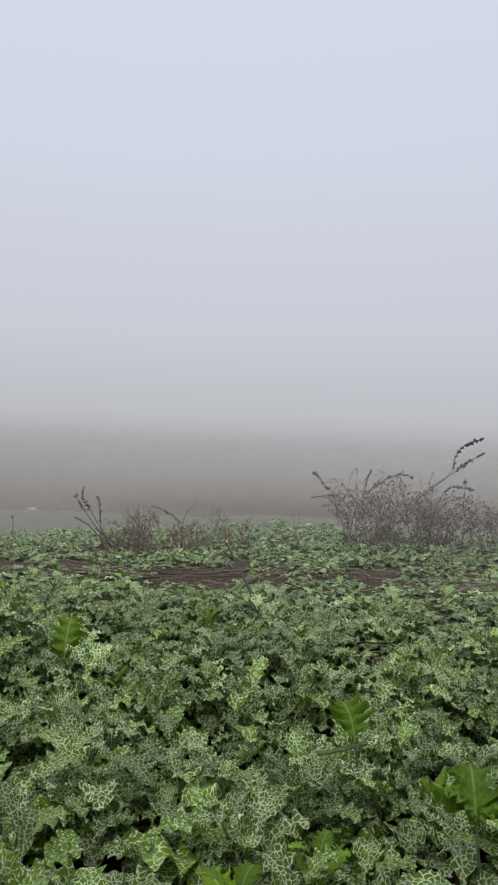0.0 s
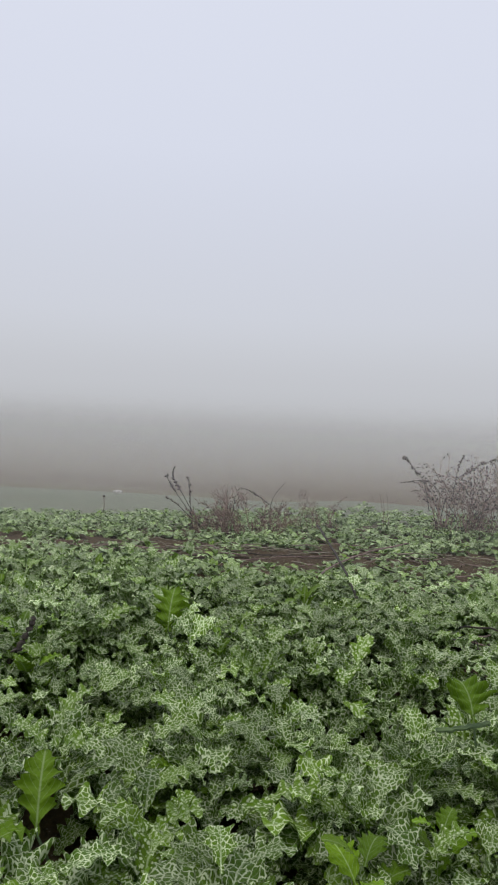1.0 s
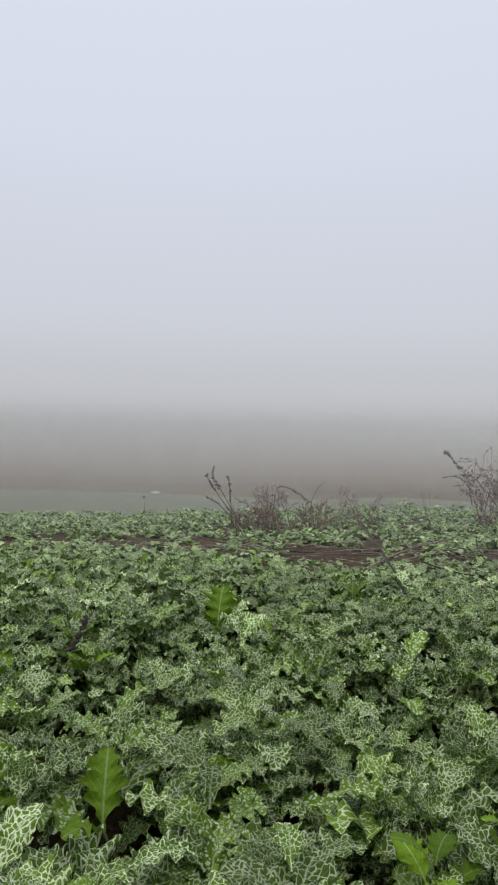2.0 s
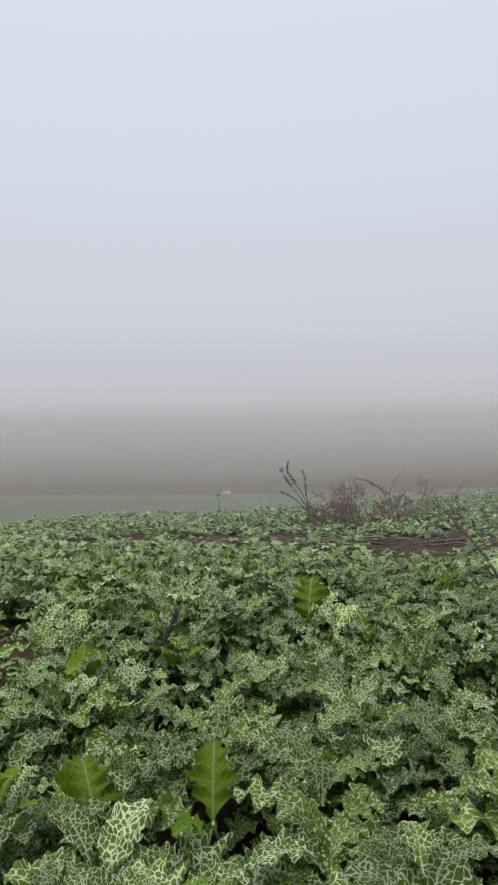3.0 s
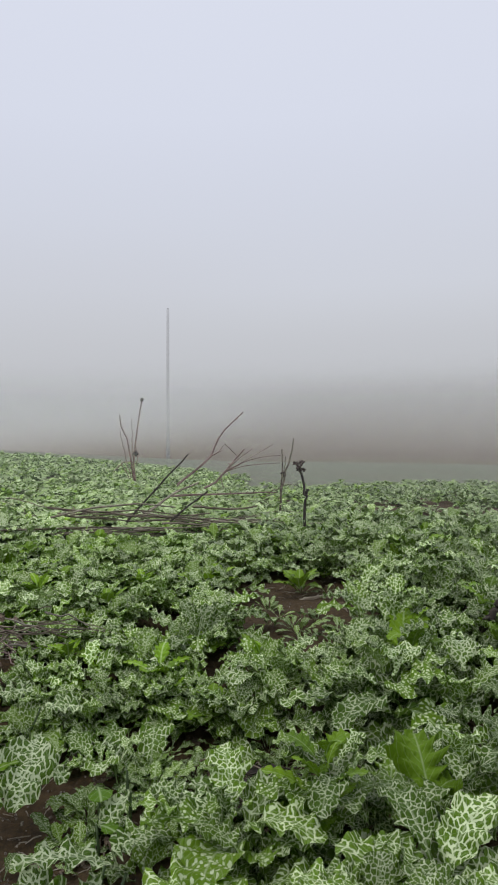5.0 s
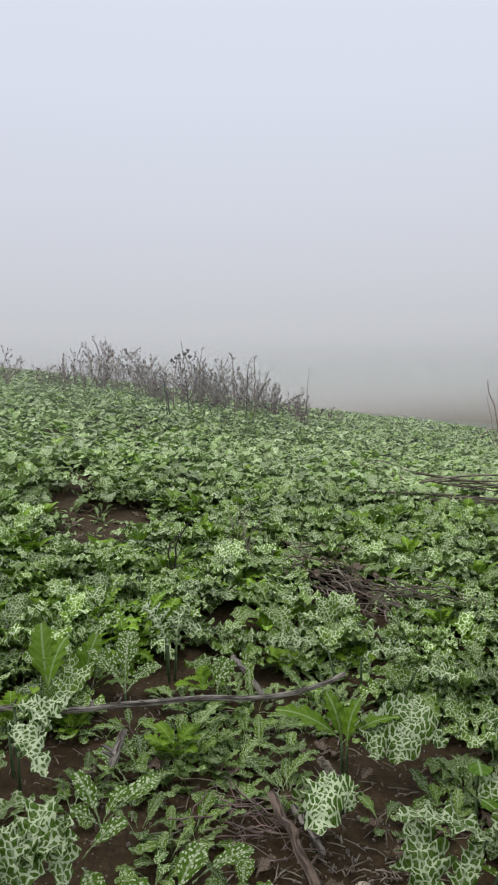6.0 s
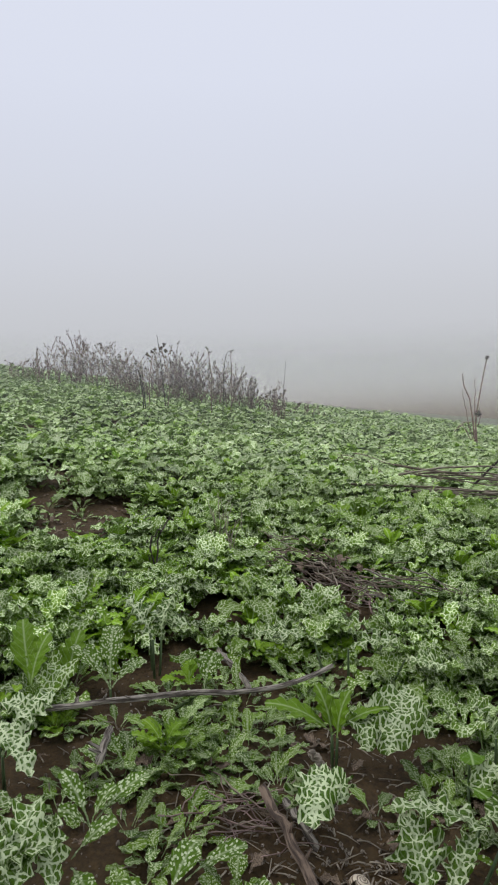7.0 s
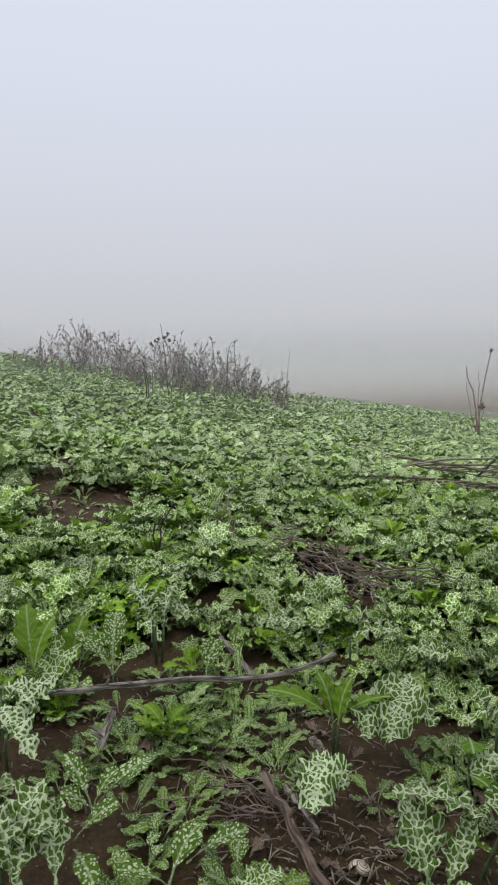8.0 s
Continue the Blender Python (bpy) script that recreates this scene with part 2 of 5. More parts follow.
def shell_material():
    mat, nt, bsdf = material("banded_shell")
    at = nt.nodes.new("ShaderNodeAttribute")
    at.attribute_name = "blade"
    sep = nt.nodes.new("ShaderNodeSeparateXYZ")
    nt.links.new(at.outputs["Vector"], sep.inputs[0])
    w = calc(nt, "SINE", calc(nt, "MULTIPLY", sep.outputs["X"], 12.5))
    band = ramp(nt, w, 0.2, 0.6)
    tc = nt.nodes.new("ShaderNodeTexCoord")
    n = noise_tex(nt, tc.outputs["Object"], 300.0, 3.0)
    cream = mix_rgb(nt, n, (0.50, 0.42, 0.30), (0.68, 0.60, 0.46))
    col = mix_rgb(nt, calc(nt, "MULTIPLY", band, 0.9), cream, (0.10, 0.055, 0.03))
    nt.links.new(col, bsdf.inputs["Base Color"])
    bsdf.inputs["Roughness"].default_value = 0.35
    return mat


LEAF = leaf_material()
SOIL = soil_material()
FOG = fog_material()
FAR_HAZE_GLOW = far_haze_glow_material()
SHELL = shell_material()
DRY = stem_material("dry_stalk", (0.10, 0.076, 0.052), (0.31, 0.255, 0.185))
STRAW = stem_material("pale_straw", (0.22, 0.18, 0.13), (0.46, 0.40, 0.31))
DARK = stem_material("dark_stalk", (0.030, 0.024, 0.020), (0.085, 0.065, 0.052))
BARK = stem_material("weathered_branch", (0.070, 0.054, 0.042), (0.40, 0.355, 0.295), 45.0)
RED_BARK = stem_material("reddish_branch", (0.048, 0.031, 0.021), (0.21, 0.150, 0.105), 45.0)
TWIG = stem_material("purple_brown_twig", (0.19, 0.120, 0.105), (0.38, 0.27, 0.235))
TAN_TWIG = stem_material("reddish_brown_twig", (0.20, 0.115, 0.092), (0.44, 0.29, 0.235))
SEED = stem_material("dark_seed", (0.060, 0.040, 0.034), (0.15, 0.105, 0.088))
POLE = stem_material("old_pole_wood", (0.34, 0.33, 0.315), (0.46, 0.45, 0.43), 12.0)
CRUMB = stem_material("soil_crumb", (0.09, 0.065, 0.045), (0.42, 0.36, 0.29), 90.0)
DEAD_LEAF = stem_material("dead_leaf", (0.085, 0.056, 0.034), (0.27, 0.20, 0.135), 20.0)
STONE = stem_material("pale_stone", (0.30, 0.27, 0.23), (0.55, 0.52, 0.47), 90.0)
GREEN_STEM = stem_material("green_stem", (0.05, 0.09, 0.03), (0.12, 0.18, 0.06), 50.0, 0.6)


# ---- mesh helpers ----
def mesh_of(name, verts, faces, mat, uv=None, tone=None, blade=None, density=None, zone=None, flat=False):
    """A mesh from arrays of vertices and of quads (or triangles)."""
    me = bpy.data.meshes.new(name)
    verts, faces = np.asarray(verts, np.float32), np.asarray(faces, np.int32)
    k = faces.shape[1]
    me.vertices.add(len(verts))
    me.vertices.foreach_set("co", verts.ravel())
    me.loops.add(faces.size)
    me.loops.foreach_set("vertex_index", faces.ravel())
    me.polygons.add(len(faces))
    me.polygons.foreach_set("loop_start", np.arange(len(faces), dtype=np.int32) * k)
    me.polygons.foreach_set("use_smooth", np.full(len(faces), not flat))
    for key, kind, values in (("leaf_uv", "FLOAT_VECTOR", uv), ("tone", "FLOAT_VECTOR", tone), ("blade", "FLOAT_VECTOR", blade),
                              ("zone", "FLOAT_VECTOR", zone), ("mist_amount", "FLOAT", density)):
        if values is not None:
            a = me.attributes.new(key, kind, "POINT")
            a.data.foreach_set("value" if kind == "FLOAT" else "vector", np.asarray(values, np.float32).ravel())
    me.materials.append(mat)
    me.update()
    me.validate()
    return me


def part(name, data, parent, label="", m=None):
    ob = new(name, data)
    ob.parent = parent
    if m is not None:
        ob.matrix_basis = m
    return tagged(ob, label)


def thing(name, x, y, z, label, category, group="", kind="", data=None):
    ob = new(name, data)
    ob.location = (x, y, z)
    return tagged(ob, label, category, group, kind)


class Tubes:
    """Gathers tapered tubes along polylines into one mesh."""
    def __init__(self):
        self.v, self.f, self.c, self.n = [], [], [], 0

    def add(self, pts, r0, r1, sides=5, rough=0.0, rng=None, ridges=0.0):
        pts = np.asarray(pts, float)
        rad = np.linspace(r0, r1, len(pts))
        d0, d1 = pts[0] - pts[1], pts[-1] - pts[-2]
        pts = np.concatenate([pts[:1] + d0 / np.linalg.norm(d0) * r0 * 0.15, pts, pts[-1:] + d1 / np.linalg.norm(d1) * r1 * 0.3])
        rad = np.concatenate([[r0 * 0.05], rad, [r1 * 0.05]])
        n = len(pts)
        tan = np.gradient(pts, axis=0)
        tan /= np.linalg.norm(tan, axis=1)[:, None] + 1e-9
        ref = np.where(np.abs(tan[:, 2:3]) > 0.9, [[1.0, 0, 0]], [[0, 0, 1.0]])
        a = np.cross(tan, ref)
        a /= np.linalg.norm(a, axis=1)[:, None] + 1e-9
        b = np.cross(tan, a)
        ang = np.arange(sides) * 2 * np.pi / sides
        rad = rad[:, None]
        if rough and rng is not None:
            rad = rad * (1 + rough * rng.uniform(-1, 1, (n, sides)))
        if ridges:
            rad = rad * (1 + ridges * rng.uniform(-1, 1, (1, sides)))
        rad = np.broadcast_to(rad, (n, sides))[..., None]
        ring = pts[:, None] + rad * (np.cos(ang)[None, :, None] * a[:, None] + np.sin(ang)[None, :, None] * b[:, None])
        i = np.arange(n - 1)[:, None] * sides
        j, k = np.arange(sides)[None], (np.arange(sides)[None] + 1) % sides
        run = np.concatenate([[0], np.cumsum(np.linalg.norm(np.diff(pts, axis=0), axis=1))])
        grain = np.stack([np.broadcast_to(np.cos(ang) * r0, (n, sides)), np.broadcast_to(np.sin(ang) * r0, (n, sides)), np.broadcast_to(run[:, None], (n, sides))], -1)
        self.c.append(grain.reshape(-1, 3) + np.abs(pts[1]).sum() * np.array([3.7, 5.3, 1.1]))
        self.v.append(ring.reshape(-1, 3))
        self.f.append(np.stack([i + j, i + k, i + sides + k, i + sides + j], -1).reshape(-1, 4) + self.n)
        self.n += n * sides
        return self

    def blob(self, centre, r, stretch=1.3, axis=(0, 0, 1)):
        """A small knobbly seed: a short fat spindle."""
        ax = np.asarray(axis, float) / (np.linalg.norm(axis) + 1e-9)
        c = np.asarray(centre, float)
        s = np.array([-1, -0.55, 0.1, 0.7, 1.0])
        w = np.array([0.15, 0.85, 1.0, 0.6, 0.08])
        pts = c + ax * (s * r * stretch)[:, None]
        ref = np.array([1.0, 0, 0]) if abs(ax[2]) > 0.9 else np.array([0, 0, 1.0])
        a = np.cross(ax, ref)
        a /= np.linalg.norm(a)
        b = np.cross(ax, a)
        ang = np.arange(5) * 2 * np.pi / 5
        ring = pts[:, None] + (w * r)[:, None, None] * (np.cos(ang)[None, :, None] * a + np.sin(ang)[None, :, None] * b)
        i = np.arange(4)[:, None] * 5
        j, k = np.arange(5)[None], (np.arange(5)[None] + 1) % 5
        self.c.append(ring.reshape(-1, 3))
        self.v.append(ring.reshape(-1, 3))
        self.f.append(np.stack([i + j, i + k, i + 5 + k, i + 5 + j], -1).reshape(-1, 4) + self.n)
        self.n += 25
        return self

    def mesh(self, name, mat, flat=False):
        return mesh_of(name, np.concatenate(self.v), np.concatenate(self.f), mat, flat=flat, blade=np.concatenate(self.c))


# ---- leaves ----
def leaf_shape(rows, cols, length, width, lobes, depth, rise, bend, wave, seed, spoon=False):
    """A leaf blade from its base along +y: vertices, quads, blade coordinates in metres. rise and bend: degrees of the midrib at its base, and by which it bows over."""
    rng = np.random.default_rng(seed)
    s = np.linspace(0, 1, rows)
    v = np.linspace(-1, 1, cols)
    if spoon:
        env = 0.10 + 0.90 * smooth(0.22, 0.6, s) * np.sqrt(np.clip(1 - (np.maximum(s - 0.62, 0) / 0.385) ** 2, 0.0, 1))
    else:
        env = 0.14 + 0.86 * smooth(0.08, 0.42, s) * np.clip(1 - np.maximum(s - 0.55, 0) / 0.46, 0, 1) ** 0.62
    env[-1] = 0.02
    half = np.zeros((rows, 2))
    for side in range(2):
        ph = rng.uniform(0, 1)
        lob = 1 - np.abs(2 * ((s * lobes + ph + 0.12 * np.sin(9 * s + 5 * ph)) % 1) - 1)
        tooth = 1 - np.abs(2 * ((s * lobes * 3 + ph * 2) % 1) - 1)
        half[:, side] = env * (1 - depth + depth * (0.95 * lob + 0.22 * tooth)) * rng.uniform(0.95, 1.05, rows)
    hw = np.where(v[None] < 0, half[:, :1], half[:, 1:]) * width / 2
    ang = np.radians(rise - bend * s ** 1.3)
    step = length / (rows - 1)
    my = np.concatenate([[0], np.cumsum(np.cos(ang[:-1]) * step)])
    mz = np.concatenate([[0], np.cumsum(np.sin(ang[:-1]) * step)])
    sway = 0.06 * length * rng.uniform(-1, 1) * s ** 2
    lat = hw * v[None]
    av = np.abs(v)[None]
    ph = rng.uniform(0, 6.3, 2)
    phase = np.where(v[None] < 0, ph[0], ph[1])
    lift = wave * width * av ** 1.4 * np.sin(2 * np.pi * lobes * s[:, None] + phase) * (0.3 + 0.7 * env[:, None])
    lift = lift + 0.14 * av * hw + 0.012 * width * rng.normal(0, 1, (rows, cols)) * av
    fwd = 0.10 * width * av * (hw / (width / 2))
    x = lat * (1 - 0.12 * av) + sway[:, None]
    y = my[:, None] + fwd * np.cos(ang)[:, None] - lift * np.sin(ang)[:, None]
    z = mz[:, None] + fwd * np.sin(ang)[:, None] + lift * np.cos(ang)[:, None]
    verts = np.stack([x, y, z], -1).reshape(-1, 3)
    i, j = np.arange(rows - 1)[:, None] * cols, np.arange(cols - 1)[None]
    quads = np.stack([i + j, i + j + 1, i + cols + j + 1, i + cols + j], -1).reshape(-1, 4)
    blade = np.stack([lat, np.broadcast_to((s * length)[:, None], lat.shape), 0 * lat], -1).reshape(-1, 3)
    return verts, quads, blade


LOD = {"near": (33, 7), "mid": (14, 5), "far": (8, 3)}
# kind: length, width, lobes, depth, rise, bend, wave, tone range low, high
KINDS = {
    "marbled": dict(length=0.15, width=0.108, lobes=4, depth=0.54, rise=38, bend=78, wave=0.10, lo=(0.80, 0.72, 0.0), hi=(1.2, 1.12, 0.4)),
    "young": dict(length=0.085, width=0.034, lobes=4, depth=0.16, rise=34, bend=45, wave=0.07, lo=(0.30, 0.64, 0.08), hi=(0.58, 0.95, 0.42), spoon=True),
    "plain": dict(length=0.14, width=0.092, lobes=5, depth=0.36, rise=44, bend=62, wave=0.06, lo=(0.0, 0.85, 0.35), hi=(0.05, 1.15, 0.85)),
    "broad": dict(length=0.13, width=0.12, lobes=4, depth=0.62, rise=48, bend=70, wave=0.14, lo=(0.0, 0.66, 0.3), hi=(0.04, 0.85, 0.6)),
    "silver": dict(length=0.13, width=0.10, lobes=5, depth=0.36, rise=32, bend=70, wave=0.09, lo=(1.15, 0.86, 0.0), hi=(1.4, 1.0, 0.03)),
}


def leaf_set(kind, lod, count):
    """Several leaves of one kind: (verts, quads, blade, tone)."""
    k = KINDS[kind]
    out = []
    for n in range(count):
        rng = np.random.default_rng(1000 + n * 17 + len(kind) * 131)
        rows, cols = LOD[lod]
        v, q, b = leaf_shape(rows, cols, k["length"] * rng.uniform(0.8, 1.15), k["width"] * rng.uniform(0.85, 1.2), k["lobes"] + int(rng.integers(0, 2)),
                             k["depth"], k["rise"] + rng.uniform(-14, 14), k["bend"] + rng.uniform(-18, 18), k["wave"] * rng.uniform(0.7, 1.3), n + 5, k.get("spoon", False))
        tone = np.array(k["lo"]) + (np.array(k["hi"]) - np.array(k["lo"])) * rng.uniform(0, 1, 3)
        out.append((v, q, b, tone))
    return out


SETS = {(kind, lod): leaf_set(kind, lod, 12 if lod == "near" else 10) for kind in KINDS for lod in LOD}
# deep green, fresh, fresh with little white, very white
SHADES = [(np.array(m), np.array(a)) for m, a in (((1.0, 0.74, 1.0), (0, 0, 0)), ((0.95, 1.08, 1.0), (0, 0, 0.15)), ((0.6, 1.1, 1.0), (0, 0, 0.32)), ((1.2, 1.12, 1.0), (0, 0, 0)))]


def pick_shade(rng, az):
    k = float(smooth(25, 50, az))
    return int(rng.choice(4, p=[0.45 - 0.30 * k, 0.25 + 0.12 * k, 0.15 + 0.23 * k, 0.15 - 0.05 * k]))


NET_SCALE = {"marbled": 1.0, "young": 2.1, "plain": 1.0, "broad": 1.0, "silver": 1.3}
NEAR_MESHES = {}
for kind in KINDS:
    for n, (v, q, b, tone) in enumerate(SETS[kind, "near"]):
        offset = np.array([0.37 * n + 0.11, 0.53 * n, 0])
        for shade, (mul, add) in enumerate(SHADES):
            NEAR_MESHES[kind, n, shade] = mesh_of("leaf", v, q, LEAF, uv=b * NET_SCALE[kind] + offset + shade, tone=np.broadcast_to(tone * mul + add, v.shape), blade=b)


# ---- where what grows ----
BARE = [(-2.98, 0.50, 0.46, 0.14), (-3.70, 0.60, 0.26, 0.10), (-2.90, 0.66, 0.14, 0.16), (-1.68, 2.12, 0.24, 0.20), (-0.45, 4.72, 0.30, 0.62), (0.80, 5.10, 0.28, 0.50),
        (-1.98, 1.05, 0.20, 0.12), (-2.78, 2.28, 0.16, 0.26), (-1.09, 0.57, 0.13, 0.085), (-1.18, 0.38, 0.05, 0.06), (-1.31, 0.84, 0.09, 0.07), 
        (-1.25, 0.27, 0.04, 0.05), (0.40, 2.62, 0.16, 0.16), (-1.03, 1.03, 0.04, 0.03), (-1.10, 0.79, 0.07, 0.06), (-1.33, 0.15, 0.06, 0.04), (-0.98, 0.67, 0.05, 0.04)]
# patches where only seedlings grow, before the bare soil: centre and radii
LOW = [(-1.47, 1.84, 0.24, 0.24), (-2.72, 0.46, 0.22, 0.17), (-1.04, 1.00, 0.10, 0.10)]
# ground taken by the single plants built further down: centre and radius
TAKEN = [(-1.20, 0.13, 0.11), (-1.19, 0.54, 0.08), (-1.03, 0.64, 0.11), (-1.28, 0.74, 0.11), (-1.75, 0.48, 0.09), (-1.50, 0.17, 0.09), (-1.27, 0.23, 0.06), (-1.33, 0.64, 0.06), (-1.65, 0.32, 0.09), (-1.12, 0.30, 0.05)]
# strips kept clear for branches lying on the soil: ends and half width
CLEAR = [(-1.53, -0.02, -1.50, 0.60, 0.022), (-1.50, 0.60, -1.50, 0.80, 0.02), (-1.22, 0.47, -1.00, 0.45, 0.065), (-1.69, 0.59, -1.52, 0.60, 0.025), (-1.40, 0.25, -1.46, 0.30, 0.03), (-1.05, 1.0, -0.95, 1.06, 0.025), (-1.25, 0.46, -1.15, 0.55, 0.03)]


def cleared(x, y, more=0.0):
    for x0, y0, x1, y1, w in CLEAR:
        dx, dy = x1 - x0, y1 - y0
        k = min(1, max(0, ((x - x0) * dx + (y - y0) * dy) / (dx * dx + dy * dy)))
        if math.hypot(x - x0 - k * dx, y - y0 - k * dy) < w + more:
            return True
    return False


def polar(x, y):
    return math.hypot(x + 0.2, y), math.degrees(math.atan2(-(x + 0.2), y))


def sparse_zone(x, y):
    """1 where seedlings stand on open soil, 0 in the closed carpet."""
    d, az = polar(x, y)
    gap = 1 - float(smooth(0.16, 0.26, math.hypot((x + 1.04) * 0.8, y - 1.04)))
    return max(gap, float(smooth(38, 52, az) * (1 - smooth(1.30, 2.0, d))))


def bare(x, y, grow=1.0):
    return any(((x - cx) / (rx * grow)) ** 2 + ((y - cy) / (ry * grow)) ** 2 < 1 for cx, cy, rx, ry in BARE)


def plant_spots(seed=3):
    """Scattered plants as (x, y, distance, azimuth, size, closeness of the stand)."""
    rng = np.random.default_rng(seed)
    spots = []
    for ring in np.arange(0.62, 9.4, 0.1):
        near = ring < 2.6
        gap = 0.098 if near else 0.094 + 0.006 * (ring - 2.6)
        thick = 1 + 0.5 * float(smooth(1.3, 2.4, ring))
        n = int(0.1 * ring * math.radians(128) / gap ** 2 * 1.35 * thick)
        for _ in range(n):
            d, az = ring + rng.uniform(0, 0.1), rng.uniform(-26, 102)
            if az < 42 and rng.uniform() < 1 - 0.68 / thick ** 0.6:
                continue
            x, y = -0.2 - d * math.sin(math.radians(az)), d * math.cos(math.radians(az))
            if bare(x, y, rng.uniform(0.8, 1.15)) and (d < 2.6 or rng.uniform() > 0.30):
                continue
            strip = 4.5 - 0.55 * (1 - float(smooth(6, 14, az)))
            if az < 32 and strip < d < strip + 1.25 and rng.uniform() < (0.8 if az > -4 else 0.5):
                continue
            if d > 7.4 and az < 40 and rng.uniform() < (d - 7.4) / 1.6:
                continue
            spots.append((x, y, d, az, rng.uniform(0.75, 1.15)))
    # the same carpet round about and behind
    for _ in range(2600):
        d, az = math.sqrt(rng.uniform(0.5, 36)), rng.uniform(100, 336)
        x, y = -0.2 - d * math.sin(math.radians(az)), d * math.cos(math.radians(az))
        spots.append((x, y, d, az if az < 180 else az - 360, rng.uniform(0.75, 1.15)))
    # seedlings crowding the open soil
    for _ in range(860):
        d, az = rng.uniform(0.72, 1.85), rng.uniform(30, 100)
        x, y = -0.2 - d * math.sin(math.radians(az)), d * math.cos(math.radians(az))
        if not bare(x, y, 1.0) and rng.uniform() < sparse_zone(x, y):
            spots.append((x, y, d, az, rng.uniform(0.7, 1.25)))
    return spots, rng


class Carpet:
    """Leaves of many plants joined into one mesh."""
    def __init__(self):
        self.v, self.q, self.uv, self.t, self.b, self.n = [], [], [], [], [], 0

    def leaf(self, shape, place, turn, lean, size, tone, offset, net=1.3):
        v, q, b, _ = shape
        c, s = math.cos(turn), math.sin(turn)
        cl, sl = math.cos(lean), math.sin(lean)
        w = v * size
        w = np.stack([w[:, 0], w[:, 1] * cl - w[:, 2] * sl, w[:, 1] * sl + w[:, 2] * cl], -1)
        self.v.append(np.stack([w[:, 0] * c - w[:, 1] * s, w[:, 0] * s + w[:, 1] * c, w[:, 2]], -1) + place)
        self.q.append(q + self.n)
        self.uv.append(b * size * net + offset)
        self.b.append(b * size)
        self.t.append(np.broadcast_to(tone, v.shape))
        self.n += len(v)

    def mesh(self, name):
        return mesh_of(name, np.concatenate(self.v), np.concatenate(self.q), LEAF, uv=np.concatenate(self.uv), tone=np.concatenate(self.t), blade=np.concatenate(self.b))


def pick_kind(rng, x, y):
    low = any(((x - cx) / rx) ** 2 + ((y - cy) / ry) ** 2 < 1 for cx, cy, rx, ry in LOW)
    sp = 1.0 if low or bare(x, y) else sparse_zone(x, y)
    u = rng.uniform()
    if rng.uniform() < sp:
        return "young" if u < 0.955 else ("marbled" if u < 0.985 else "plain")
    d, az = polar(x, y)
    lush = 0.24 if az > 30 else 0.07
    clump = noise.noise(Vector((x * 1.6, y * 1.6, 3.0)))
    if u < lush + 0.10 * max(0.0, clump):
        return "plain"
    return "silver" if u > 0.985 and d > 1.9 else "marbled"


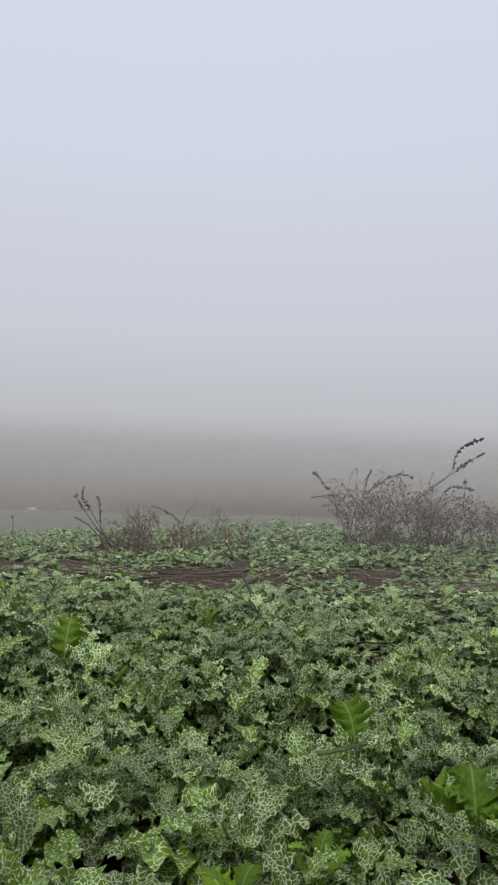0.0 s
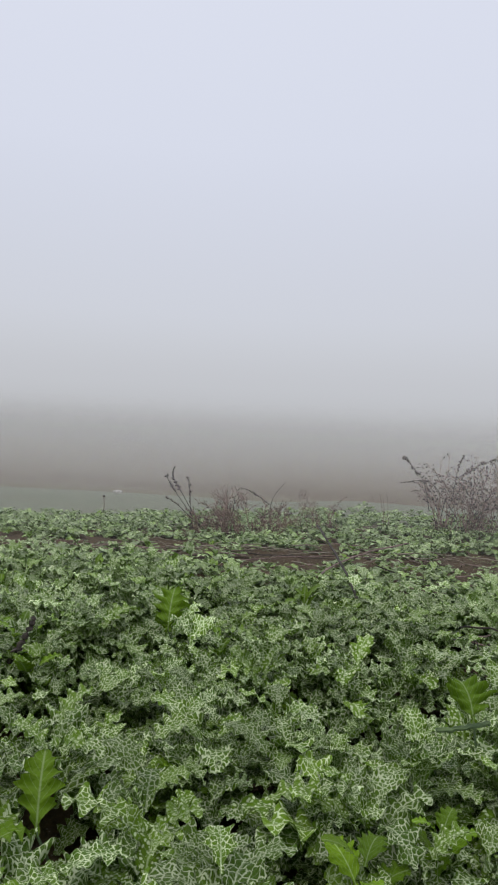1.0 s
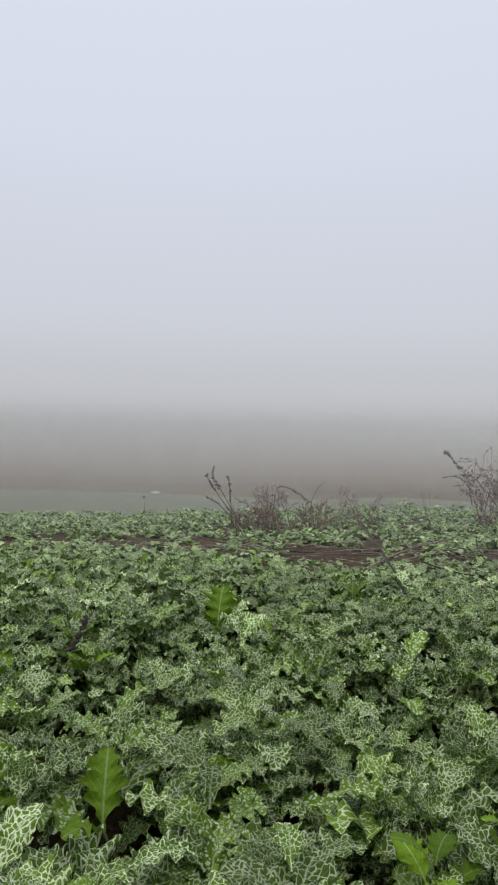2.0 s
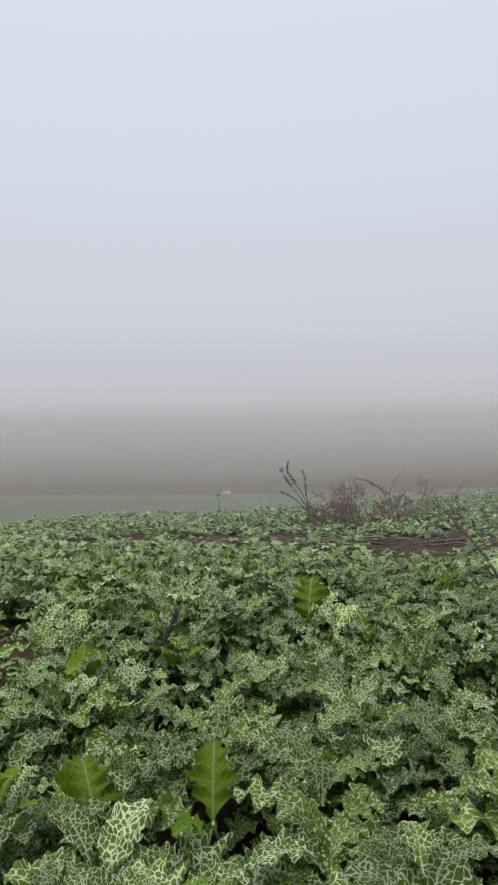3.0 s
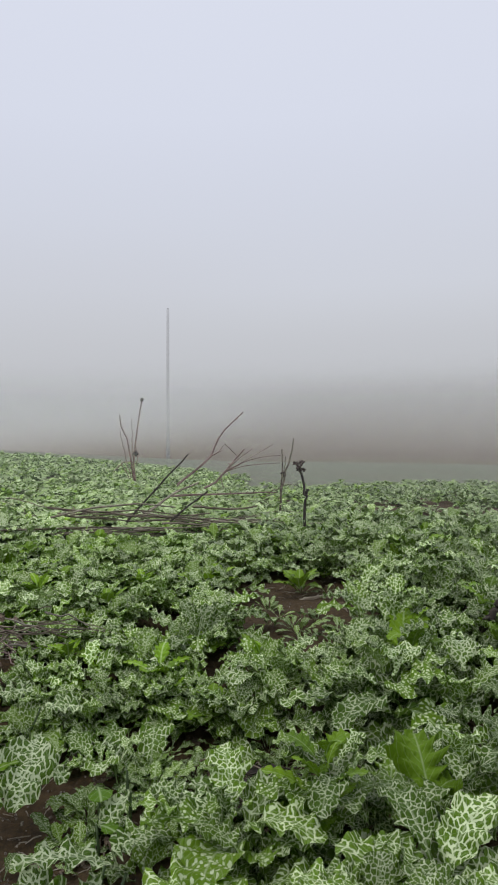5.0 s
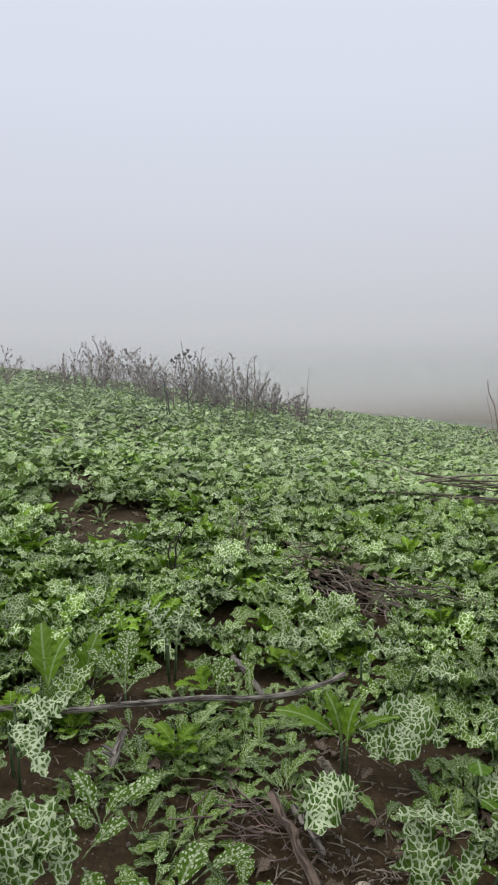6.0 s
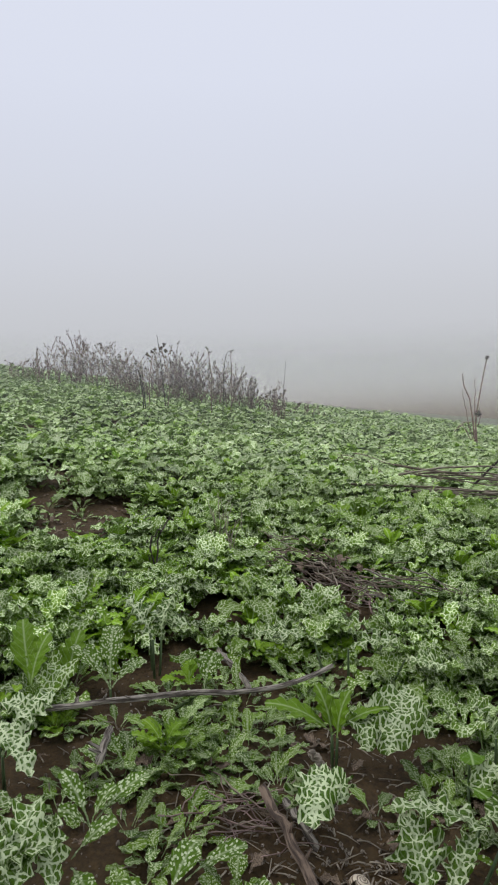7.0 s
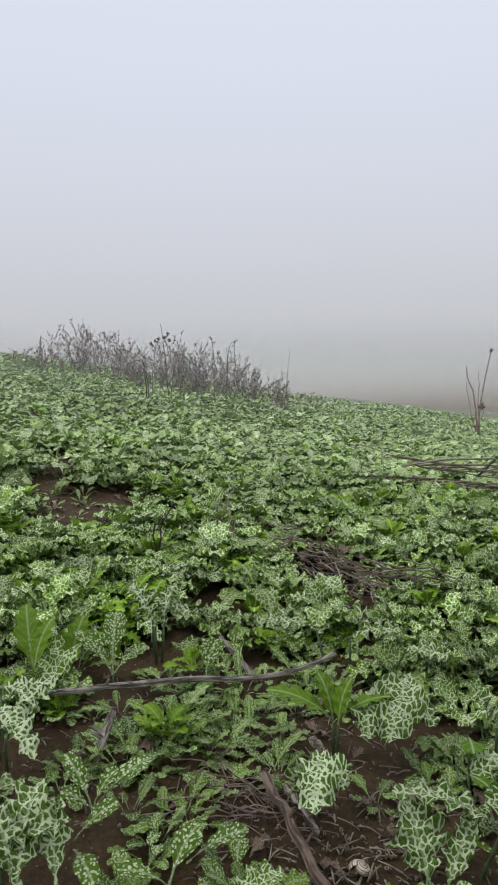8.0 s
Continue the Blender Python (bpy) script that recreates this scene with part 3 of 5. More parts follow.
def grow_plants():
    spots, rng = plant_spots()
    carpets = {"near": Carpet(), "mid": Carpet(), "far": Carpet()}
    made = 0
    for x, y, d, az, size in spots:
        kind = pick_kind(rng, x, y)
        if any(math.hypot(x - cx, y - cy) < r for cx, cy, r in TAKEN) or cleared(x, y, -0.018 if kind == "young" else 0.035):
            continue
        sp = sparse_zone(x, y)
        if sp > 0.5 and rng.uniform() < 0.12:
            continue
        z = soil_z(x, y)
        few = kind == "young"
        lean_low = 0.0
        leaves = int(rng.integers(5, 9)) if few else int(rng.integers(8, 12))
        if d > 3.0:
            leaves -= 2
        scale = size * (rng.uniform(0.55, 0.9) if few else 0.84 + 0.06 * (1 - float(smooth(24, 48, az))))
        if sp > 0.3 and kind != "young":
            scale *= 0.85
        if d > 3.3:
            scale *= 1 - 0.25 * float(smooth(3.0, 6.0, d)) * (1 - 0.6 * float(smooth(25, 45, az)))
            lean_low = 0.25 * float(smooth(3.0, 5.0, d))
        lift = 0.0 if few else 0.115 * scale * (1.0 - 0.65 * float(smooth(25, 50, az))) * (1 - 0.6 * float(smooth(3.0, 5.0, d))) * rng.uniform(0.25, 1.4)
        if kind == "plain":
            scale *= 0.72
        tint = rng.uniform(0.76, 1.16) * (1.05 + 0.12 * float(smooth(25, 50, az)))
        clump = 1 + 0.18 * noise.noise(Vector((x * 1.1, y * 1.1, 9.0)))
        spin = rng.uniform(0, 6.28)
        aside = not -27 < az < 103
        own = d < (1.33 if few else 1.72) and not aside
        if own:
            label = {"young": "young milk thistle seedling with white-spotted leaves on damp soil", "marbled": "milk thistle rosette with white-marbled spiny green leaves",
                     "plain": "bright green leafy weed among the thistles", "silver": "milk thistle with almost silver-white leaves"}[kind]
            name = {"young": "thistle_seedling", "plain": "leafy_weed"}.get(kind, "milk_thistle")
            plant = thing(name, x, y, z, label, "plant", "plants of the thistle carpet")
        for n in range(leaves):
            ring = n / leaves
            turn = spin + n * 2.4 + rng.uniform(-0.3, 0.3)
            grown = scale * (1.05 - 0.45 * ring) * rng.uniform(0.85, 1.15)
            lean = 0.34 * ring - 0.10 - lean_low + rng.uniform(-0.38, 0.38)
            out = 0.012 * scale
            if own:
                m = Matrix.Translation((-math.sin(turn) * out, math.cos(turn) * out, lift * (0.6 + ring))) @ Matrix.Rotation(turn, 4, "Z") @ Matrix.Rotation(lean, 4, "X") @ Matrix.Scale(grown, 4)
                part("leaf", NEAR_MESHES[kind, int(rng.integers(0, 12)), pick_shade(rng, az)], plant, m=m)
                made += 1
            else:
                lod = "far" if aside else ("near" if d < 2.1 else ("mid" if d < 3.5 else "far"))
                shapes = SETS[kind, lod]
                shape = shapes[int(rng.integers(0, len(shapes)))]
                mul, add = SHADES[pick_shade(rng, az)]
                # with distance, haze and blurred net put into leaf tone: whiter, brighter, less yellow
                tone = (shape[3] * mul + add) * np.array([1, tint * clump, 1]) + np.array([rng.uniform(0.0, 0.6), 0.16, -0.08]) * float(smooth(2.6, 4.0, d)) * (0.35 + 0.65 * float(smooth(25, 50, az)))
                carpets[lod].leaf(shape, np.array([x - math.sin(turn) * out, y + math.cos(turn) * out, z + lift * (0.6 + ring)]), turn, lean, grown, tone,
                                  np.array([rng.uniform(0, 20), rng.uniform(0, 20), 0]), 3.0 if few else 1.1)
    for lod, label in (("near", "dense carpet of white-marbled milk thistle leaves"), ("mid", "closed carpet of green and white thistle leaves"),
                       ("far", "low grey-green thistle carpet fading into mist, haze put in its colour")):
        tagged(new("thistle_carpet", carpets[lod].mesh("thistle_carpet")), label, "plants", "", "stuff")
    return made


# ---- ground ----
def build_ground():
    """One polar sheet, fine near the path and out to the horizon."""
    rad = np.concatenate([[0.0], np.arange(0.25, 4.0, 0.03), np.arange(4.0, 12, 0.12), np.arange(12, 45, 0.8), np.geomspace(45, 1200, 40)])
    seg = 320
    th = np.arange(seg) * 2 * np.pi / seg
    x = -0.2 + rad[:, None] * np.sin(th)[None]
    y = rad[:, None] * np.cos(th)[None]
    z = soil_height(x, y)
    rough = np.array([[noise.fractal(Vector((float(a) * 3.5, float(b) * 3.5, 0)), 1.0, 2.0, 4) if r < 9 else 0.0 for a, b in zip(ra, rb)] for ra, rb, r in zip(x, y, rad)])
    clod = np.array([[noise.noise(Vector((float(a) * 28, float(b) * 28, 5))) if r < 4 else 0.0 for a, b in zip(ra, rb)] for ra, rb, r in zip(x, y, rad)])
    z = z + 0.014 * rough + 0.005 * clod
    d = np.broadcast_to(rad[:, None], x.shape)
    zone = np.stack([smooth(6.4, 8.0, d), smooth(50, 56, d), 0 * d], -1)
    i, j = np.arange(len(rad) - 1)[:, None] * seg, np.arange(seg)[None]
    k = (np.arange(seg)[None] + 1) % seg
    quads = np.stack([i + j, i + seg + j, i + seg + k, i + k], -1).reshape(-1, 4)
    me = mesh_of("ground", np.stack([x, y, z], -1).reshape(-1, 3), quads, SOIL, zone=zone.reshape(-1, 3))
    tagged(new("ground", me), "damp dark brown field soil sloping into a misty valley", "ground", "", "structure")


def build_fog_sheets():
    """Rings of sheets standing in for mist round the field, thin near and thick far off, soft along the ground."""
    # haze is put into sheet opacity by height; radii over 30 m also glow
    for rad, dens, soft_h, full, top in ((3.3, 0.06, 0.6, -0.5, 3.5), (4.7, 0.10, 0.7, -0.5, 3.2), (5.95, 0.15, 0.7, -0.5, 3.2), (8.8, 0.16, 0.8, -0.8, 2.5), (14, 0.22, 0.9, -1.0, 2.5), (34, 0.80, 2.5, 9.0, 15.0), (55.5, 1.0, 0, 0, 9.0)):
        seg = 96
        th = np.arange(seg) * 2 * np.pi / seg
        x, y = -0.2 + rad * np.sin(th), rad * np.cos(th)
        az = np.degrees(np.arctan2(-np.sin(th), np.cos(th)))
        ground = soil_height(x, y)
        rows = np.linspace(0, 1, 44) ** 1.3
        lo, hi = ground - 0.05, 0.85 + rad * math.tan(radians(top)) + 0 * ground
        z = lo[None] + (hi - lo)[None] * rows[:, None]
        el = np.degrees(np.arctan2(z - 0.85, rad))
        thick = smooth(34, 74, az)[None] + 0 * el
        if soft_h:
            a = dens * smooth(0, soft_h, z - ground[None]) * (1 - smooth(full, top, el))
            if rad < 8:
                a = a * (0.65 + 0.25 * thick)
            # sheet before the pole: opacity raised on its side to pale it as haze
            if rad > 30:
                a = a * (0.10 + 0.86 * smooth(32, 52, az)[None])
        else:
            # haze painted by height, hiding the slope across the valley, deeper towards the crest
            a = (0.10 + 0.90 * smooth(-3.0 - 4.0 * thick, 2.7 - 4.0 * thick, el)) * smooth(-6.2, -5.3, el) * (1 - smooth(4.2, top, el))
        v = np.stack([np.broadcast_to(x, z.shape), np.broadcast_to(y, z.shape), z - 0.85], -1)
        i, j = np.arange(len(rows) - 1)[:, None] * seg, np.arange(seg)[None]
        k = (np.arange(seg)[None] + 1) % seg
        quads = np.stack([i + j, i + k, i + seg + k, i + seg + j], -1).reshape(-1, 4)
        me = mesh_of("fog_sheet", v.reshape(-1, 3), quads, FAR_HAZE_GLOW if rad > 30 else FOG, density=a.ravel())
        ob = tagged(new("fog_sheet", me), "pale grey see-through sheet standing in for mist over the field", "fog", "banks of mist", "structure")
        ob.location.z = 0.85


def hero_plant(kind, x, y, z, turn, leaves, label, name="milk_thistle"):
    """A plant that stands out: leaves as (variant, turn off, lean, size), from a crown at height z."""
    g = soil_z(x, y)
    ob = thing(name, x, y, g, label, "plant", "plants of the thistle carpet")
    for n, off, lean, size in leaves:
        m = Matrix.Translation((0, 0, max(z - g - 0.06, 0.0))) @ Matrix.Rotation(radians(turn + off), 4, "Z") @ Matrix.Rotation(radians(lean), 4, "X") @ Matrix.Scale(size, 4)
        part("leaf", NEAR_MESHES[kind, n, 1], ob, m=m)
    if z - g > 0.06:
        rng = np.random.default_rng(int(abs(x * y) * 1000))
        part("stalk", Tubes().add([(0.02, 0.03, -0.01), (0.016, 0.018, (z - g) * 0.5), (0, 0, z - g - 0.055)], 0.0035, 0.0022, 6, 0.1, rng).mesh("stalk", GREEN_STEM), ob, "pale green stalk")
    return ob


build_ground()
build_fog_sheets()
grow_plants()


# ---- dead stalks, branches and brush ----
def curve_through(points, n=10, wobble=0.0, rng=None):
    """A smooth polyline through a few control points."""
    p = np.asarray(points, float)
    t = np.linspace(0, len(p) - 1, n)
    out = []
    for u in t:
        i = int(min(u, len(p) - 2))
        f = u - i
        p0, p1, p2, p3 = p[max(i - 1, 0)], p[i], p[i + 1], p[min(i + 2, len(p) - 1)]
        out.append(0.5 * (2 * p1 + (p2 - p0) * f + (2 * p0 - 5 * p1 + 4 * p2 - p3) * f * f + (3 * p1 - p0 - 3 * p2 + p3) * f ** 3))
    out = np.array(out)
    if wobble and rng is not None:
        out[1:-1] += rng.normal(0, wobble, (n - 2, 3))
    return out


def branch_thing(name, label, category, points, r0, r1, mat, seed, rough=0.12, sides=8, side_twigs=(), group="", knots=3):
    """One lying or leaning branch: its limb, and side twigs and broken knots as parts."""
    rng = np.random.default_rng(seed)
    base = np.array(points[0], float)
    ob = thing(name, *base, label, category, group)
    limb = curve_through(np.array(points) - base, 16, r0 * 0.22, rng)
    part("limb", Tubes().add(limb, r0, r1, sides + 1, rough * 0.6, rng, 0.28).mesh("limb", mat, True), ob)
    for k in range(knots):
        i = int(rng.integers(2, 14))
        d = rng.normal(0, 1, 3)
        d[2] = abs(d[2])
        d /= np.linalg.norm(d)
        part("knot", Tubes().add([limb[i], limb[i] + d * r0 * 1.8, limb[i] + d * r0 * 3.0], r0 * 0.5, r0 * 0.25, 5, 0.15, rng).mesh("knot", mat), ob)
    for pts in side_twigs:
        part("twig", Tubes().add(curve_through(np.array(pts) - base, 10, r1 * 0.2, rng), r1 * 0.9, r1 * 0.4, 5).mesh("twig", mat), ob)
    return ob


def rosette_head(tubes, centre, r, rng, count=14):
    """A ragged dry flower head."""
    for _ in range(count):
        d = rng.normal(0, 1, 3)
        d /= np.linalg.norm(d)
        tubes.blob(np.asarray(centre) + d * r * 0.55, r * 0.34, 1.6, d)


def seed_spike(tubes, path, r, rng, every=0.018):
    """Knobbly seeds crowding round a stem's end."""
    seg = np.linalg.norm(np.diff(path, axis=0), axis=1)
    total = seg.sum()
    count = max(3, int(total / every))
    cum = np.concatenate([[0], np.cumsum(seg)])
    for k in range(count):
        s = rng.uniform(0, total)
        i = min(int(np.searchsorted(cum, s)) - 1, len(seg) - 1)
        i = max(i, 0)
        p = path[i] + (path[i + 1] - path[i]) * (s - cum[i]) / seg[i]
        d = rng.normal(0, 1, 3)
        d /= np.linalg.norm(d)
        tubes.blob(p + d * r * 0.8, r * rng.uniform(0.6, 1.1), 1.5, d)


def shrub(name, label, cx, cy, rx, ry, height, stems, seed, mat=TWIG, arch=0.25, buds=0.5, bud_r=0.008, thick=0.005, group="dead weed bushes", twigs=5, base_z=None, extra=(), low=0.55):
    """A leafless weed bush: main stems, fine twigs and dry seeds."""
    rng = np.random.default_rng(seed)
    z0 = soil_z(cx, cy) if base_z is None else base_z
    ob = thing(name, cx, cy, z0, label, "bush", group)
    fine, seeds = Tubes(), Tubes()
    for k in range(stems):
        bx, by = rng.uniform(-0.75, 0.75) * rx, rng.uniform(-0.8, 0.8) * ry
        bz = soil_z(cx + bx, cy + by) - z0 - 0.01
        h = height * rng.uniform(low, 1.0) * (1 - 0.35 * abs(bx) / rx)
        a = rng.uniform(0, 6.28)
        spread = arch * h * rng.uniform(0.4, 1.3)
        dx, dy = math.cos(a) * spread, math.sin(a) * spread * 0.7
        tip = np.array([bx + dx, by + dy, bz + h])
        if arch > 0.5 and rng.uniform() < 0.6:
            tip[2] -= 0.25 * h
            mid = np.array([bx + dx * 0.45, by + dy * 0.45, bz + h * 0.92])
        else:
            mid = np.array([bx + dx * 0.35, by + dy * 0.35, bz + h * 0.55])
        path = curve_through([(bx, by, bz), mid, tip], 9, 0.006, rng)
        part("stem", Tubes().add(path, thick, thick * 0.45, 5).mesh("stem", mat), ob)
        if rng.uniform() < buds:
            seed_spike(seeds, path[6:], bud_r * 0.8, rng, 0.022)
        for _ in range(twigs):
            i = int(rng.integers(0, 8))
            d = path[min(i + 1, 8)] - path[i]
            d = d / np.linalg.norm(d) + rng.normal(0, 0.75, 3)
            d[2] = abs(d[2]) * 0.6 + 0.1
            d /= np.linalg.norm(d)
            ln = h * rng.uniform(0.15, 0.42)
            end = path[i] + d * ln + np.array([0, 0, 0.30 * ln])
            sub = curve_through([path[i], path[i] + d * ln * 0.55 + rng.normal(0, 0.012, 3), end], 5)
            fine.add(sub, thick * 0.5, thick * 0.3, 4)
            for _ in range(4):
                e = d + rng.normal(0, 0.6, 3)
                e[2] = abs(e[2])
                e /= np.linalg.norm(e)
                j = int(rng.integers(1, 5))
                fine.add([sub[j], sub[j] + e * ln * 0.22, sub[j] + e * ln * 0.38 + np.array([0, 0, 0.01])], thick * 0.38, thick * 0.25, 3)
                if rng.uniform() < buds:
                    seeds.blob(sub[j] + e * ln * 0.38, bud_r * rng.uniform(0.5, 1.0), 1.6, e)
            if rng.uniform() < buds:
                seed_spike(seeds, sub[2:], bud_r * 0.7, rng, 0.03)
    if fine.v:
        tagged(part("twigs", fine.mesh("twigs", mat), ob, "tangle of fine leafless twigs"), kind="stuff")
    for pts, r in extra:
        path = curve_through(np.array(pts) - np.array([cx, cy, z0]), 12)
        part("seed_stalk", Tubes().add(path, thick * 0.9, thick * 0.5, 5).mesh("seed_stalk", DARK), ob, "long dark stalk of dry seeds")
        if r:
            seed_spike(seeds, path[5:], r, rng, 0.012)
    if seeds.v:
        tagged(part("seeds", seeds.mesh("seeds", SEED), ob, "dark dry seeds along the twigs"), kind="stuff")
    return ob


def upright_bush(label, cx, cy, r, height, stems, seed, mat=TWIG, thick=0.0042):
    """A leafless bush of steep stems, each forking into rising side twigs that end in small dry buds."""
    rng = np.random.default_rng(seed)
    z0 = soil_z(cx, cy)
    ob = thing("dead_bush", cx, cy, z0, label, "bush", "dead weed bushes")
    fine, buds = Tubes(), Tubes()
    for k in range(stems):
        a, q = rng.uniform(0, 6.28), math.sqrt(rng.uniform(0, 1)) * r
        bx, by = math.cos(a) * q, math.sin(a) * q
        bz = soil_z(cx + bx, cy + by) - z0 - 0.01
        h = height * rng.uniform(0.6, 1.0) * (1 - 0.3 * q / r)
        out = np.array([bx, by, 0]) * rng.uniform(0.3, 1.0) + np.append(rng.normal(0, 0.15, 2) * h, 0)
        path = curve_through([(bx, by, bz), np.array([bx, by, bz + h * 0.5]) + out * 0.35, np.array([bx, by, bz + h]) + out], 10, 0.006, rng)
        part("stem", Tubes().add(path, thick, thick * 0.45, 5).mesh("stem", mat), ob)
        for n in range(int(rng.integers(8, 13))):
            i = int(rng.integers(2, 9))
            d = path[i + 1] - path[i]
            side = rng.normal(0, 1, 3) * np.array([1, 1, 0.3])
            d = d / np.linalg.norm(d) + 0.95 * side / np.linalg.norm(side)
            d[2] = max(d[2], 0.45)
            d /= np.linalg.norm(d)
            ln = h * rng.uniform(0.18, 0.40) * (1.25 - 0.6 * i / 9)
            sub = curve_through([path[i], path[i] + d * ln * 0.5, path[i] + d * ln + np.array([0, 0, 0.25 * ln])], 6, 0.003, rng)
            fine.add(sub, thick * 0.6, thick * 0.35, 4)
            for m in range(int(rng.integers(2, 5))):
                j = int(rng.integers(2, 6))
                e = d + rng.normal(0, 0.55, 3)
                e[2] = abs(e[2]) + 0.2
                e /= np.linalg.norm(e)
                t = sub[j] + e * ln * rng.uniform(0.12, 0.35)
                fine.add([sub[j], (sub[j] + t) / 2 + rng.normal(0, 0.003, 3), t], thick * 0.42, thick * 0.3, 3)
                buds.blob(t, rng.uniform(0.003, 0.0062), 1.7, e)
    tagged(part("twigs", fine.mesh("twigs", mat), ob, "fine rising leafless twigs"), kind="stuff")
    tagged(part("buds", buds.mesh("buds", SEED), ob, "small dark dry buds at the twig ends"), kind="stuff")
    return ob


def lying_stalks(name, label, points, count, length, seed, spread, mats, r=(0.003, 0.007), height=0.05, along=None, wild=0.5):
    """A heap of dry stalks, each a part of its own."""
    rng = np.random.default_rng(seed)
    p = np.asarray(points, float)
    c = p.mean(0)
    base = np.array([c[0], c[1], soil_z(c[0], c[1])])
    ob = thing(name, *base, label, "brush")
    for k in range(count):
        u = rng.uniform(0, 1)
        q = p[0] + (p[-1] - p[0]) * u + np.array([rng.normal(0, spread), rng.normal(0, spread), 0])
        a = (math.atan2(p[-1][1] - p[0][1], p[-1][0] - p[0][0]) if along is None else along) + rng.normal(0, wild)
        ln = length * rng.uniform(0.5, 1.2)
        d = np.array([math.cos(a), math.sin(a), rng.normal(0, 0.08)]) * ln / 2
        lo, hi = q - d, q + d
        h0 = rng.uniform(0.2, 1) * height
        pts = []
        for w in (0, 0.5, 1):
            g = lo + (hi - lo) * w
            pts.append((g[0], g[1], soil_z(g[0], g[1]) + h0 * (0.8 + 0.4 * rng.uniform()) + abs(rng.normal(0, 0.012))))
        path = curve_through(np.array(pts) - base, 7, 0.004, rng)
        r0 = rng.uniform(*r)
        part("stalk", Tubes().add(path, r0, r0 * 0.6, 5).mesh("stalk", mats[int(rng.integers(0, len(mats)))]), ob)
    return ob


# brush heap of cut stalks and what leans out of it
lying_stalks("stalk_pile", "pile of long grey-brown dry stalks lying on the thistles", [(-2.985, 2.144, 0.282), (-2.631, 2.743, 0.233)], 26, 0.66, 41, 0.05, (STRAW, STRAW, DRY, STRAW), (0.003, 0.006), 0.16, None, 0.10)
lying_stalks("stalk_pile", "scattered dark twigs sunk among thistle leaves", [(-3.223, 2.253, 0.302), (-2.582, 3.177, 0.231)], 12, 0.4, 42, 0.12, (DRY, DRY, TWIG), (0.0015, 0.003), 0.10, None, 0.35)
branch_thing("leaning_stick", "straight dark dry stick leaning out of a brush heap", "stick", [(-2.881, 2.354, 0.279), (-2.847, 2.494, 0.404), (-2.770, 2.668, 0.580)], 0.006, 0.0045, DARK, 51)
branch_thing("leaning_stick", "short dark stick leaning out of a brush heap", "stick", [(-2.672, 2.435, 0.286), (-2.613, 2.509, 0.357), (-2.570, 2.589, 0.415)], 0.006, 0.004, DARK, 52, group="sticks of the brush heap")
branch_thing("dry_twig", "thin curved dry twig rising above the thistles", "twig", [(-3.016, 2.826, 0.398), (-2.934, 2.992, 0.532), (-2.921, 3.082, 0.659), (-2.828, 3.167, 0.779)], 0.006, 0.0025, TWIG, 53,
             side_twigs=([(-2.941, 2.986, 0.526), (-2.901, 3.025, 0.561), (-2.871, 3.057, 0.609)], [(-2.871, 3.057, 0.609), (-2.858, 3.129, 0.546), (-2.843, 3.138, 0.509)], [(-2.926, 3.001, 0.544), (-2.852, 3.003, 0.573), (-2.839, 3.015, 0.570)]))
branch_thing("dry_twig", "fan of thin dry twigs leaning over the field edge", "twig", [(-3.319, 3.360, 0.307), (-3.258, 3.424, 0.361), (-3.192, 3.495, 0.470), (-3.142, 3.545, 0.545)], 0.007, 0.0035, TWIG, 54,
             side_twigs=([(-3.231, 3.452, 0.395), (-3.167, 3.519, 0.486), (-3.100, 3.580, 0.547)], [(-3.222, 3.463, 0.415), (-3.119, 3.558, 0.485), (-3.004, 3.658, 0.572)], [(-3.221, 3.463, 0.408), (-3.106, 3.569, 0.481), (-2.960, 3.686, 0.502)],
                         [(-3.211, 3.472, 0.415), (-3.118, 3.555, 0.444), (-2.966, 3.677, 0.454)], [(-3.246, 3.437, 0.374), (-3.238, 3.437, 0.333), (-3.226, 3.444, 0.305)]))
branch_thing("dry_twig", "thin dry twig lying across thistle tops", "twig", [(-3.109, 2.864, 0.332), (-2.951, 3.152, 0.319), (-2.795, 3.409, 0.310)], 0.006, 0.003, TWIG, 55)
branch_thing("dry_twig", "thin dry twig lying across thistle tops", "twig", [(-2.810, 2.731, 0.309), (-2.640, 2.882, 0.291), (-2.565, 2.947, 0.304)], 0.006, 0.003, DRY, 56)
branch_thing("dry_twig", "pale dry stalk leaning across thistle tops", "twig", [(-2.911, 2.472, 0.275), (-2.895, 2.657, 0.369), (-2.866, 2.836, 0.418)], 0.007, 0.004, STRAW, 57)


def dead_stalk(name, label, stems, heads, seed, r0=0.010, r1=0.005, mat=DRY):
    """A dead standing plant: several stems from one foot, with dry heads."""
    rng = np.random.default_rng(seed)
    base = np.array(stems[0][0], float)
    base[2] = soil_z(base[0], base[1])
    ob = thing(name, *base, label, "dead plant", "standing dead stalks")
    for k, pts in enumerate(stems):
        pts = np.array(pts, float) - base
        if k == 0 or pts[0][2] < 0.16:
            pts[0][2] = -0.01
        f = 1.0 if k < 2 else 0.55
        part("stem", Tubes().add(curve_through(pts, 11, 0.004, rng), r0 * f, r1 * f, 6, 0.1, rng).mesh("stem", mat), ob)
    for c, r in heads:
        t = Tubes()
        rosette_head(t, np.array(c) - base, r, rng)
        part("seed_head", t.mesh("seed_head", SEED), ob, "ragged dark dry seed head")
    return ob


